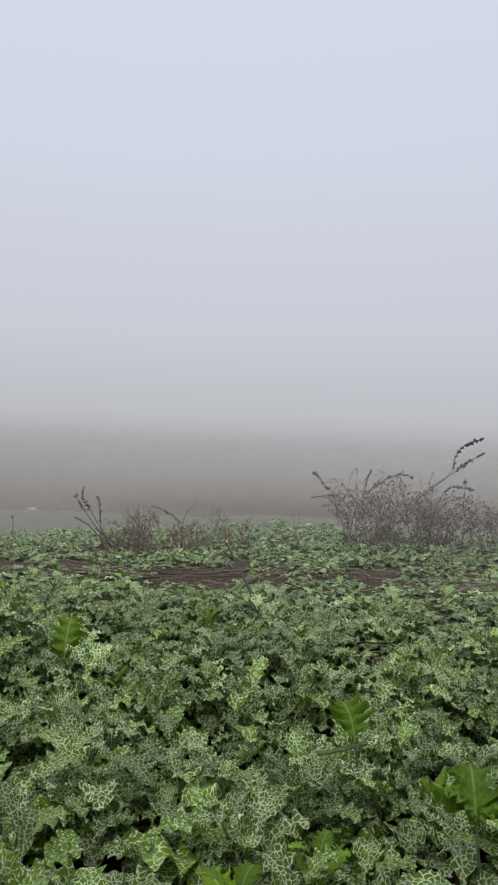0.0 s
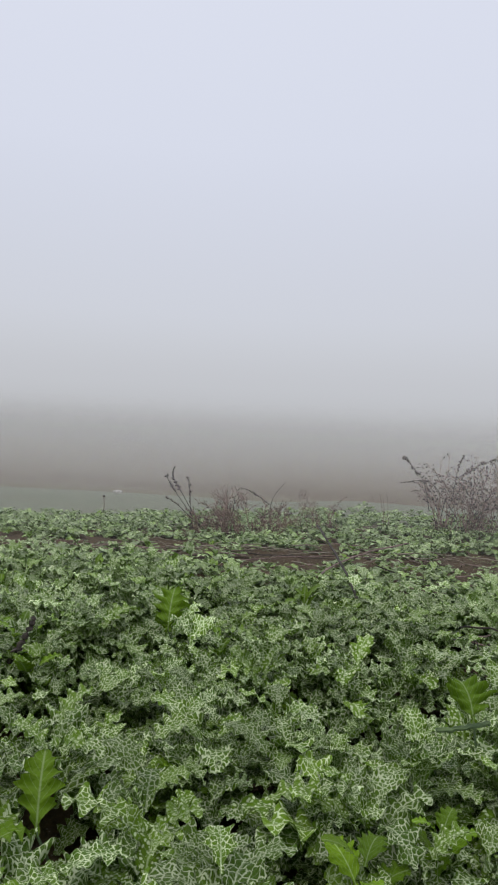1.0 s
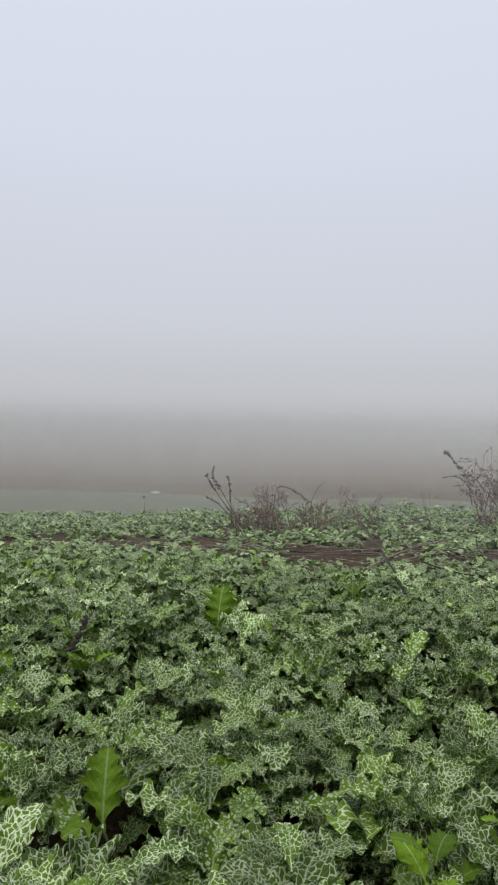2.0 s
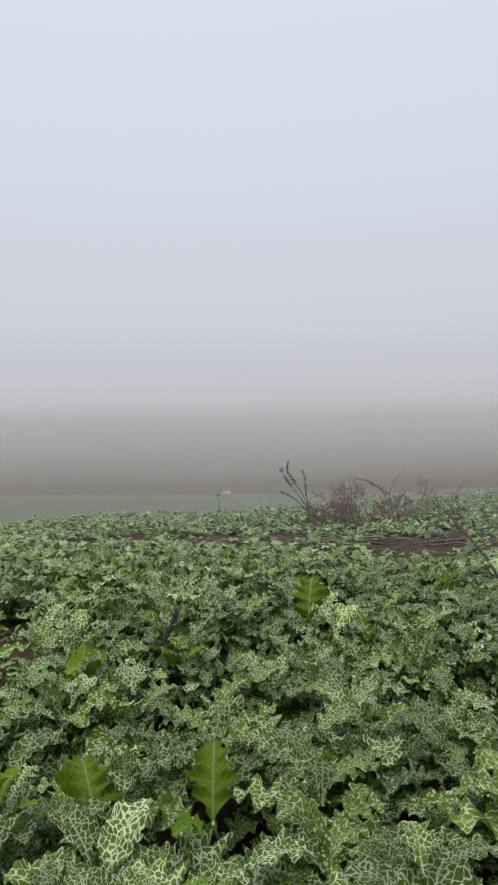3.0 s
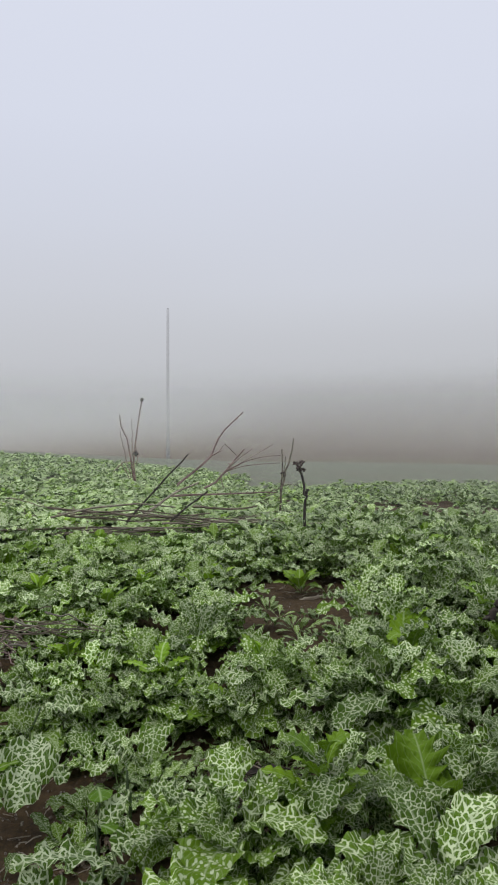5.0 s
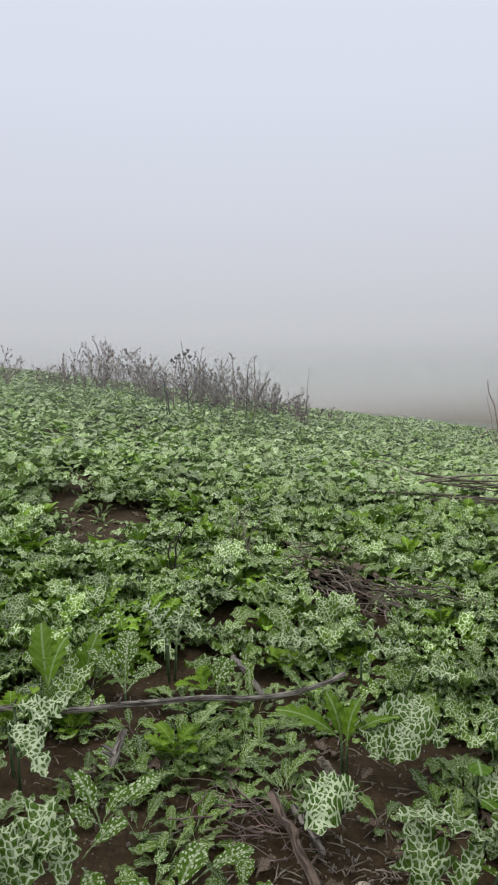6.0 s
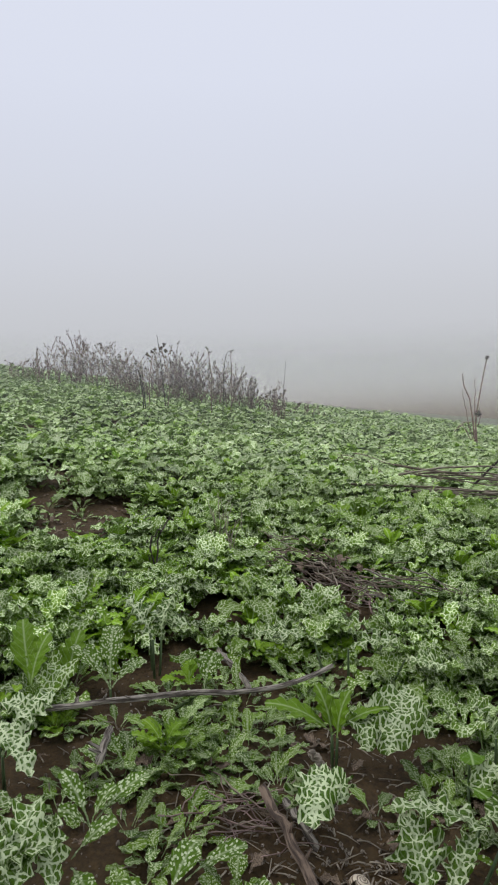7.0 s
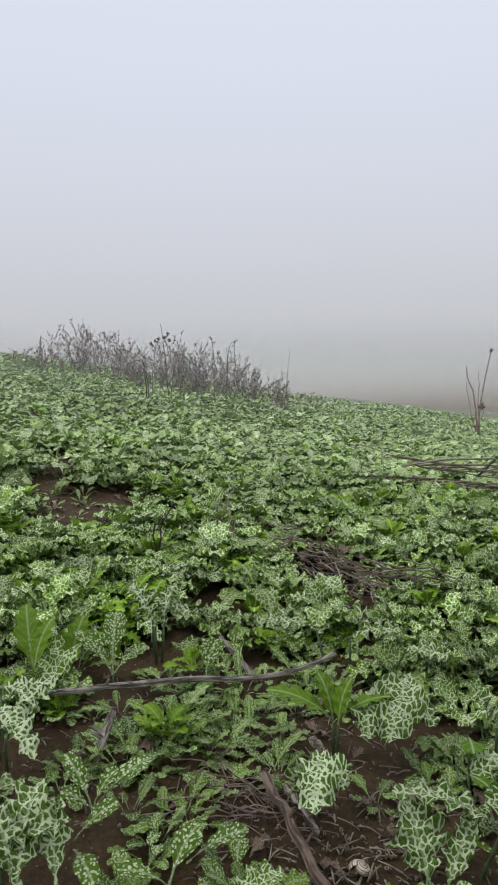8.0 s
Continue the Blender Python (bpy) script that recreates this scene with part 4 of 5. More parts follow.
dead_stalk("dead_thistle", "tall forked dead thistle stalk with a dark seed head",
           [[(-5.643, 4.837, 0.195), (-5.651, 4.854, 0.425), (-5.630, 4.892, 0.676), (-5.605, 4.923, 0.876)], [(-5.652, 4.832, 0.229), (-5.692, 4.809, 0.466), (-5.737, 4.766, 0.636), (-5.746, 4.758, 0.749)],
            [(-5.636, 4.846, 0.200), (-5.666, 4.838, 0.454), (-5.671, 4.846, 0.706)], [(-5.658, 4.820, 0.196), (-5.716, 4.775, 0.400), (-5.744, 4.756, 0.598)], [(-5.650, 4.840, 0.285), (-5.713, 4.768, 0.288), (-5.764, 4.697, 0.218)],
            [(-5.638, 4.851, 0.256), (-5.627, 4.876, 0.368), (-5.643, 4.862, 0.424)], [(-5.654, 4.825, 0.196), (-5.730, 4.744, 0.261), (-5.773, 4.682, 0.191)]], [((-5.604, 4.923, 0.893), 0.022), ((-5.642, 4.859, 0.368), 0.036)], 61, 0.009, 0.005, TAN_TWIG)
dead_stalk("dead_thistle", "forked dead stalk standing at the field edge",
           [[(-3.197, 3.975, 0.216), (-3.193, 3.998, 0.357), (-3.198, 4.010, 0.514)], [(-3.195, 3.979, 0.227), (-3.173, 4.015, 0.376), (-3.147, 4.045, 0.487), (-3.138, 4.059, 0.587)], [(-3.193, 3.991, 0.301), (-3.179, 4.012, 0.394), (-3.179, 4.020, 0.469)],
            [(-3.199, 3.979, 0.253), (-3.233, 3.951, 0.239), (-3.269, 3.918, 0.209)], [(-3.194, 3.986, 0.275), (-3.156, 4.014, 0.275), (-3.103, 4.053, 0.274)]], [((-3.186, 4.002, 0.350), 0.022)], 62, 0.0075, 0.004)
dead_stalk("dead_thistle", "dark dead stem topped by a ragged flower head",
           [[(-2.260, 2.913, 0.240), (-2.259, 2.931, 0.332), (-2.258, 2.940, 0.384), (-2.278, 2.939, 0.477), (-2.288, 2.936, 0.517)], [(-2.260, 2.938, 0.379), (-2.252, 2.946, 0.395), (-2.251, 2.948, 0.403)]],
           [((-2.301, 2.928, 0.530), 0.016), ((-2.278, 2.945, 0.532), 0.016), ((-2.287, 2.936, 0.506), 0.018), ((-2.268, 2.949, 0.500), 0.011)], 63, 0.0075, 0.005, DARK)
dead_stalk("dead_sprig", "small black forked dead sprig among thistles",
           [[(-2.204, 0.612, 0.290), (-2.216, 0.631, 0.360), (-2.219, 0.666, 0.421)], [(-2.207, 0.617, 0.307), (-2.220, 0.607, 0.345), (-2.220, 0.635, 0.383), (-2.222, 0.640, 0.399)], [(-2.210, 0.615, 0.314), (-2.220, 0.601, 0.338), (-2.224, 0.600, 0.353)]], [], 64, 0.003, 0.0018, DARK)

# branches on the ground near the path
branch_thing("fallen_branch", "long weathered grey branch lying on the soil", "branch", [(-1.630, 0.007, 0.247), (-1.603, 0.139, 0.245), (-1.575, 0.236, 0.232), (-1.556, 0.336, 0.234), (-1.530, 0.459, 0.230), (-1.499, 0.584, 0.221), (-1.492, 0.676, 0.225), (-1.508, 0.764, 0.232)],
             0.0062, 0.0042, BARK, 71, 0.25, knots=6)
branch_thing("fallen_branch", "short weathered grey branch leaning on a longer one", "branch", [(-1.708, 0.599, 0.226), (-1.620, 0.601, 0.216), (-1.513, 0.593, 0.209)], 0.0055, 0.0045, BARK, 72, 0.15, knots=1)
branch_thing("fallen_branch", "reddish brown broken branch lying on bare soil", "branch", [(-1.253, 0.486, 0.190), (-1.173, 0.479, 0.183), (-1.107, 0.475, 0.166), (-1.010, 0.469, 0.151)], 0.0066, 0.0074, RED_BARK, 73, 0.12, knots=3)
branch_thing("fallen_branch", "thin grey branch beside a thicker broken one", "branch", [(-1.229, 0.512, 0.173), (-1.192, 0.516, 0.162), (-1.140, 0.517, 0.150)], 0.006, 0.005, BARK, 74, 0.1, knots=1)
branch_thing("wood_stub", "charred grey stub of a branch standing in soil", "branch", [(-1.411, 0.253, 0.163), (-1.435, 0.276, 0.193), (-1.471, 0.306, 0.230)], 0.0085, 0.005, BARK, 75, 0.25, knots=2)
branch_thing("wood_stub", "short pale dry stalk end among thistle leaves", "branch", [(-1.293, 0.630, 0.148), (-1.286, 0.608, 0.179), (-1.287, 0.590, 0.206)], 0.006, 0.006, STRAW, 76, 0.08, knots=0)
branch_thing("wood_stub", "dark bare stake leaning among thistles", "branch", [(-0.885, 1.688, 0.288), (-0.855, 1.699, 0.350), (-0.835, 1.711, 0.401)], 0.009, 0.006, DARK, 77, 0.15, knots=1)
branch_thing("fallen_branch", "dark rotten branch lying on open soil", "branch", [(-1.054, 0.985, 0.164), (-1.001, 1.033, 0.168), (-0.952, 1.082, 0.166)], 0.012, 0.010, DARK, 78, 0.2, knots=2)
branch_thing("fallen_branch", "dark rotten branch lying on open soil", "branch", [(-1.106, 1.030, 0.165), (-1.049, 1.078, 0.164), (-1.000, 1.108, 0.151)], 0.010, 0.008, DARK, 79, 0.2, knots=1)
branch_thing("fallen_branch", "pale dry twig lying on a bare soil patch", "branch", [(-1.679, 2.076, 0.149), (-1.580, 2.114, 0.174), (-1.468, 2.163, 0.185)], 0.005, 0.004, STRAW, 80, 0.1, knots=0)
branch_thing("dry_twig", "long dark twig leaning over the thistles", "twig", [(0.030, 2.616, 0.200), (-0.030, 2.980, 0.300), (-0.132, 3.683, 0.340), (-0.238, 4.482, 0.345)], 0.0062, 0.0055, DARK, 81, knots=1)
branch_thing("dry_twig", "thin arched twig lying over thistle tops", "twig", [(-0.184, 3.368, 0.238), (-0.105, 3.778, 0.233), (0.079, 4.287, 0.232), (0.347, 4.781, 0.230)], 0.006, 0.005, TWIG, 82, knots=0)
branch_thing("dry_twig", "thin arched twig lying over thistle tops", "twig", [(0.848, 3.776, 0.150), (1.091, 4.039, 0.186), (1.291, 4.299, 0.184), (1.505, 4.442, 0.173)], 0.006, 0.005, TWIG, 83, knots=0)
branch_thing("dry_twig", "thin arched twig lying over thistle tops", "twig", [(0.947, 4.170, 0.142), (1.055, 4.357, 0.164), (1.184, 4.534, 0.157), (1.504, 4.544, 0.140)], 0.006, 0.005, TWIG, 84, knots=0)
branch_thing("dry_twig", "pale dry twig lying in a gap between thistles", "twig", [(0.341, 2.604, 0.199), (0.365, 2.537, 0.195), (0.392, 2.469, 0.189)], 0.004, 0.003, STRAW, 85, knots=0)
branch_thing("dry_twig", "thin green stalk lying among marbled leaves", "twig", [(0.118, 1.281, 0.385), (0.160, 1.290, 0.390), (0.213, 1.298, 0.400)], 0.004, 0.004, GREEN_STEM, 86, knots=0)
lying_stalks("stalk_pile", "heap of dark dry stems and curled dead leaves", [(-2.348, 1.073, 0.283), (-1.872, 1.080, 0.227)], 100, 0.17, 43, 0.05, (DRY, RED_BARK, STRAW, TWIG), (0.0012, 0.0028), 0.08, None, 0.55)
lying_stalks("stalk_pile", "bundle of dry stems lying beside a litter heap", [(-1.878, 1.127, 0.227), (-1.783, 1.216, 0.222)], 16, 0.22, 44, 0.025, (DRY, BARK), (0.0015, 0.0035), 0.10, None, 0.15)
lying_stalks("stalk_pile", "scattered dead twigs in a gap between thistles", [(0.294, 2.629, 0.194), (0.555, 2.592, 0.206)], 14, 0.22, 45, 0.08, (DARK, TWIG), (0.003, 0.005), 0.12, None, 0.8)
lying_stalks("stalk_pile", "scattered dry stalks over low thistles", [(0.317, 4.260, 0.138), (1.293, 4.085, 0.179)], 26, 0.55, 46, 0.25, (DARK, TWIG, DRY), (0.003, 0.005), 0.12, None, 0.5)
lying_stalks("stalk_pile", "scattered dry stalks on bare soil between thistles", [(-1.502, 4.425, 0.122), (-0.243, 4.659, 0.078)], 24, 0.6, 47, 0.2, (DRY, TWIG, DARK), (0.003, 0.006), 0.05, None, 0.35)
lying_stalks("stalk_pile", "pale dry stalks strewn along a bare strip of soil", [(-1.9, 4.75, 0.1), (1.4, 5.15, 0.1)], 70, 0.30, 58, 0.22, (STRAW, DRY, STRAW, TWIG), (0.003, 0.006), 0.06, None, 0.5)
lying_stalks("stalk_pile", "matted dead twigs on soil under thistle leaves", [(-1.268, 0.421, 0.171), (-1.220, 0.475, 0.172)], 30, 0.13, 48, 0.035, (DRY, TWIG), (0.0008, 0.0016), 0.02, None, 0.7)
lying_stalks("stalk_pile", "thin dead twigs lying among ridge thistles", [(-3.907, 2.340, 0.336), (-3.058, 2.297, 0.278)], 20, 0.32, 49, 0.2, (TWIG, DRY), (0.0015, 0.003), 0.10, None, 0.4)

lying_stalks("stalk_pile", "matted dark twigs on open soil between thistles", [(-1.076, 0.996, 0.165), (-0.953, 1.091, 0.159)], 30, 0.12, 50, 0.04, (DRY, RED_BARK, DARK), (0.0008, 0.0022), 0.025, None, 0.6)

# dead weed bushes
shrub("dead_bush", "low tangled purple-brown dead weed bush", -0.99, 5.99, 0.52, 0.25, 0.36, 50, 91, mat=TAN_TWIG, arch=0.75, buds=0.4, bud_r=0.0056, thick=0.0038, twigs=9, low=0.3,
      extra=(([(-1.239, 5.946, 0.017), (-1.425, 5.944, 0.326), (-1.533, 5.932, 0.501), (-1.524, 5.940, 0.581)], 0.011), ([(-1.265, 5.948, 0.063), (-1.460, 5.934, 0.316), (-1.572, 5.920, 0.477), (-1.584, 5.921, 0.538)], 0.010),
             ([(-1.353, 5.925, 0.040), (-1.380, 5.953, 0.317), (-1.408, 5.963, 0.504)], 0.010), ([(-1.313, 5.944, 0.109), (-1.480, 5.924, 0.269), (-1.585, 5.903, 0.328)], 0.009), ([(-1.056, 5.982, 0.019), (-1.064, 6.008, 0.229), (-1.075, 6.027, 0.441)], 0),
             ([(-1.033, 5.986, 0.020), (-0.999, 6.037, 0.395), (-0.892, 6.055, 0.412), (-0.721, 6.068, 0.307)], 0.007), ([(-0.708, 6.037, 0.049), (-0.699, 6.073, 0.331), (-0.592, 6.099, 0.497)], 0)))
shrub("dead_bush", "small thin dead weed bush with pale seed sprays", -0.35, 6.47, 0.26, 0.2, 0.46, 18, 92, mat=TAN_TWIG, arch=0.5, buds=0.5, bud_r=0.0048, thick=0.0025, twigs=5)
shrub("dead_bush", "large tangled purple-brown dead bush with knobbly seed stalks", 1.24, 6.88, 0.66, 0.35, 0.62, 54, 93, mat=TAN_TWIG, arch=0.85, buds=0.6, bud_r=0.0088, thick=0.0042, twigs=9,
      extra=(([(1.320, 6.795, 0.339), (1.434, 6.788, 0.551), (1.689, 6.739, 0.764), (1.747, 6.726, 0.961), (1.827, 6.704, 1.058), (1.969, 6.663, 1.114)], 0.013), ([(1.517, 6.774, 0.640), (1.689, 6.739, 0.764), (1.837, 6.702, 0.885), (1.973, 6.664, 0.979)], 0.013),
             ([(0.695, 6.877, 0.254), (0.635, 6.904, 0.520), (0.523, 6.920, 0.661), (0.445, 6.928, 0.751)], 0.014), ([(0.907, 6.854, 0.265), (0.688, 6.899, 0.522), (0.431, 6.918, 0.501)], 0.009), ([(0.903, 6.868, 0.424), (0.939, 6.877, 0.667), (0.994, 6.874, 0.793)], 0.011),
             ([(0.803, 6.861, 0.206), (0.901, 6.876, 0.531), (1.209, 6.839, 0.748), (1.363, 6.810, 0.734)], 0.012), ([(1.523, 6.744, 0.247), (1.667, 6.739, 0.631), (1.910, 6.676, 0.644)], 0.012), ([(1.816, 6.692, 0.472), (1.832, 6.699, 0.681), (1.826, 6.703, 0.759)], 0.012)))
shrub("dead_bush", "spreading purple-brown dead bush with knobbly seeds", 2.04, 6.91, 0.62, 0.35, 0.50, 36, 94, mat=TAN_TWIG, arch=0.75, buds=0.6, bud_r=0.0088, thick=0.0042, twigs=8)
shrub("dead_weed", "few thin upright dead stems at the field edge", 0.30, 6.89, 0.10, 0.08, 0.42, 4, 95, arch=0.25, buds=0.0, thick=0.0025, twigs=1, low=0.8)
CREST = "leafless grey-purple bush with upright twigs on the crest"
PALE = "bare grey upright bush faded by mist"
upright_bush(CREST, -7.57, 2.32, 0.30, 0.56, 22, 96)
upright_bush(CREST, -7.70, 2.65, 0.33, 0.58, 26, 97)
upright_bush(CREST, -7.29, 2.82, 0.30, 0.56, 22, 98)
upright_bush(CREST, -7.31, 3.06, 0.25, 0.46, 16, 99)
upright_bush(CREST, -7.18, 3.33, 0.20, 0.35, 9, 100)
upright_bush(CREST, -6.93, 3.42, 0.15, 0.30, 6, 106)
upright_bush(CREST, -7.41, 2.08, 0.15, 0.34, 6, 107)
upright_bush(PALE, -8.39, 1.42, 0.28, 0.46, 9, 108)
upright_bush(PALE, -8.50, 1.68, 0.30, 0.60, 12, 109)
upright_bush(PALE, -8.28, 1.84, 0.25, 0.62, 13, 110)
upright_bush(PALE, -8.07, 2.00, 0.22, 0.50, 9, 111)
upright_bush(PALE, -8.70, 1.20, 0.19, 0.30, 5, 112)
upright_bush("bare grey upright bush with dry seed heads in the mist", -7.90, 0.39, 0.22, 0.46, 10, 101)
for foot, mid, tip in (((-7.900, 0.355, 0.80), (-7.893, 0.375, 1.161), (-7.879, 0.395, 1.379)), ((-7.900, 0.376, 0.80), (-7.890, 0.428, 1.162), (-7.882, 0.474, 1.266)),
                       ((-6.580, 2.077, 0.50), (-6.593, 2.047, 0.885), (-6.595, 2.014, 1.166)), ((-6.403, 2.557, 0.45), (-6.394, 2.587, 0.929), (-6.362, 2.658, 1.014))):
    dead_stalk("dead_stalk", "single thin dark stalk standing above the crest bush", [[foot, mid, tip]], [], int(tip[2] * 1000), 0.0038, 0.0022, DARK)
shrub("dead_weed", "thin upright dead stems along the ridge", -6.47, 3.13, 0.14, 0.1, 0.36, 10, 102, arch=0.15, buds=0.2, bud_r=0.0064, thick=0.0031, twigs=3,
      extra=(([(-6.436, 3.190, 0.457), (-6.437, 3.205, 0.687), (-6.427, 3.225, 0.915)], 0),))
shrub("dead_weed", "faint thin dead stems along the ridge", -6.91, 3.78, 0.25, 0.1, 0.22, 12, 103, arch=0.15, buds=0.1, thick=0.0025, twigs=2)
shrub("dead_weed", "faint thin dead stems along the ridge", -8.44, 1.07, 0.4, 0.15, 0.26, 14, 104, arch=0.15, buds=0.1, thick=0.0031, twigs=3)
shrub("dead_weed", "thin dead stem with a dry tip on the ridge", -8.12, 1.17, 0.03, 0.03, 0.42, 2, 105, arch=0.05, buds=0.9, bud_r=0.0096, thick=0.0043, twigs=0, low=0.95)
dead_stalk("dead_stalk", "two crossed dark dead stalks before the bush", [[(-6.253, 1.782, 0.598), (-6.263, 1.759, 0.741), (-6.267, 1.744, 0.850)], [(-6.248, 1.800, 0.617), (-6.260, 1.768, 0.741), (-6.266, 1.748, 0.827)]], [], 66, 0.0055, 0.004, DARK)
for pts, r in (([(-6.606, 1.997, 1.037), (-6.614, 1.973, 1.017), (-6.626, 1.934, 0.997)], 0.02), ([(-6.580, 2.075, 1.076), (-6.589, 2.050, 1.046), (-6.577, 2.088, 1.021)], 0.02), ([(-6.454, 2.432, 1.047), (-6.450, 2.442, 1.032), (-6.446, 2.456, 1.001)], 0.012), ([(-6.362, 2.658, 1.014), (-6.371, 2.640, 0.999), (-6.379, 2.621, 0.969)], 0.010)):
    base = pts[2]
    rng = np.random.default_rng(int(abs(base[0]) * 1000))
    ground_z = soil_z(base[0], base[1])
    head = thing("dead_thistle", base[0], base[1], ground_z, "thin dead thistle stem with dark seed heads in the bush", "dead plant", "seed heads of the crest bush")
    part("stem", Tubes().add(curve_through([(0, 0, -0.01), (0.02, 0.01, (base[2] - ground_z) * 0.6), np.array(pts[1]) - np.array([base[0], base[1], ground_z])], 8, 0.004, rng), 0.005, 0.003, 5).mesh("stem", TWIG), head)
    tb = Tubes()
    for p in pts:
        rosette_head(tb, np.array(p) - np.array([base[0], base[1], ground_z]), r, rng, 8)
    part("seed_head", tb.mesh("seed_head", SEED), head, "cluster of dark dry seed heads")


# ---- far things ----
def utility_pole(x, y, height, lean):
    z = soil_z(x, y)
    ob = thing("utility_pole", x, y, z, "tall wooden utility pole faint in the mist", "pole")
    part("shaft", Tubes().add(curve_through([(0, 0, -0.3), (lean * 0.5, 0, height * 0.5), (lean, 0, height)], 14), 0.105, 0.068, 12).mesh("shaft", POLE), ob)
    part("base_collar", Tubes().add([(0, 0, -0.1), (0, 0, 0.35)], 0.115, 0.108, 12).mesh("base_collar", POLE), ob)
    part("cap", Tubes().add([(lean, 0, height), (lean, 0, height + 0.06)], 0.068, 0.035, 12).mesh("cap", DARK), ob)
    return ob


utility_pole(-27.64, 26.44, 8.1, 0.35)


def marker(x, y):
    """A stunted dry weed standing alone beyond the thistles."""
    z = soil_z(x, y)
    ob = thing("dead_weed", x, y, z, "short pale dead weed standing at the field edge", "dead plant")
    rng = np.random.default_rng(8)
    part("stem", Tubes().add([(0, 0, -0.01), (0.01, 0, 0.12), (0.0, 0, 0.22)], 0.008, 0.005, 6).mesh("stem", STRAW), ob)
    t = Tubes()
    rosette_head(t, (0, 0, 0.225), 0.018, rng, 12)
    part("seed_head", t.mesh("seed_head", SEED), ob)


marker(-2.87, 8.05)


def stone(x, y, r, seed, label, squash=0.6):
    rng = np.random.default_rng(seed)
    bm = bmesh.new()
    bmesh.ops.create_icosphere(bm, subdivisions=2, radius=r)
    for v in bm.verts:
        v.co *= 1 + 0.22 * noise.noise(v.co / r * 1.3 + Vector((seed, 0, 0)))
        v.co.z *= squash
    me = bpy.data.meshes.new("stone")
    bm.to_mesh(me)
    bm.free()
    me.materials.append(STONE)
    return thing("stone", x, y, soil_z(x, y) + r * squash * 0.3, label, "stone", "stones on the field", "", me)


far_stone = stone(-13.72, 41.68, 0.30, 3, "pale stone lying far off in the valley field", 0.45)


# ---- snails, pebbles and litter on the bare soil ----
def snail_shell(x, y, r, turn, label):
    """A banded spiral shell: a tapered tube wound in a rising helix, resting on the soil."""
    n, sides, turns = 70, 12, 3.4
    t = np.linspace(0, 1, n)
    grow = (0.06 + 0.94 * t ** 1.5)
    ang = turns * 2 * np.pi * t
    c = np.stack([np.cos(ang) * 0.46 * grow, np.sin(ang) * 0.46 * grow, 0.78 - 0.62 * t ** 1.3], -1) * r
    tube = 0.56 * grow * r
    out = np.stack([np.cos(ang), np.sin(ang), 0 * ang], -1)
    up = np.array([0, 0, 1.0])
    a = np.arange(sides) * 2 * np.pi / sides
    ring = c[:, None] + tube[:, None, None] * (np.cos(a)[None, :, None] * out[:, None] + 0.85 * np.sin(a)[None, :, None] * up)
    band = np.broadcast_to(np.sin(a)[None] * 1.1, (n, sides))
    i, j = np.arange(n - 1)[:, None] * sides, np.arange(sides)[None]
    k = (j + 1) % sides
    quads = np.stack([i + j, i + k, i + sides + k, i + sides + j], -1).reshape(-1, 4)
    blade = np.stack([band, 0 * band, 0 * band], -1).reshape(-1, 3)
    me = mesh_of("snail_shell", ring.reshape(-1, 3), quads, SHELL, blade=blade)
    ob = thing("snail_shell", x, y, soil_z(x, y) + r * 0.32, label, "shell", "snail shells on the soil", "", me)
    ob.rotation_euler = (0.35, 0.2, turn)
    return ob


snail_shell(-1.063, 0.537, 0.0165, 2.2, "cream snail shell with brown bands lying on damp soil")
snail_shell(-1.07, 0.68, 0.0065, 0.5, "tiny pale snail shell under a thistle leaf")
snail_shell(-1.25, 0.27, 0.005, 1.1, "tiny pale snail shell on damp soil")


def dead_leaf_shape(seed, length):
    """A curled dry leaf."""
    rng = np.random.default_rng(seed)
    v, q, b = leaf_shape(7, 5, length, length * rng.uniform(0.35, 0.55), 3, 0.3, rng.uniform(0, 25), rng.uniform(20, 90), 0.25, seed)
    return v, q, b


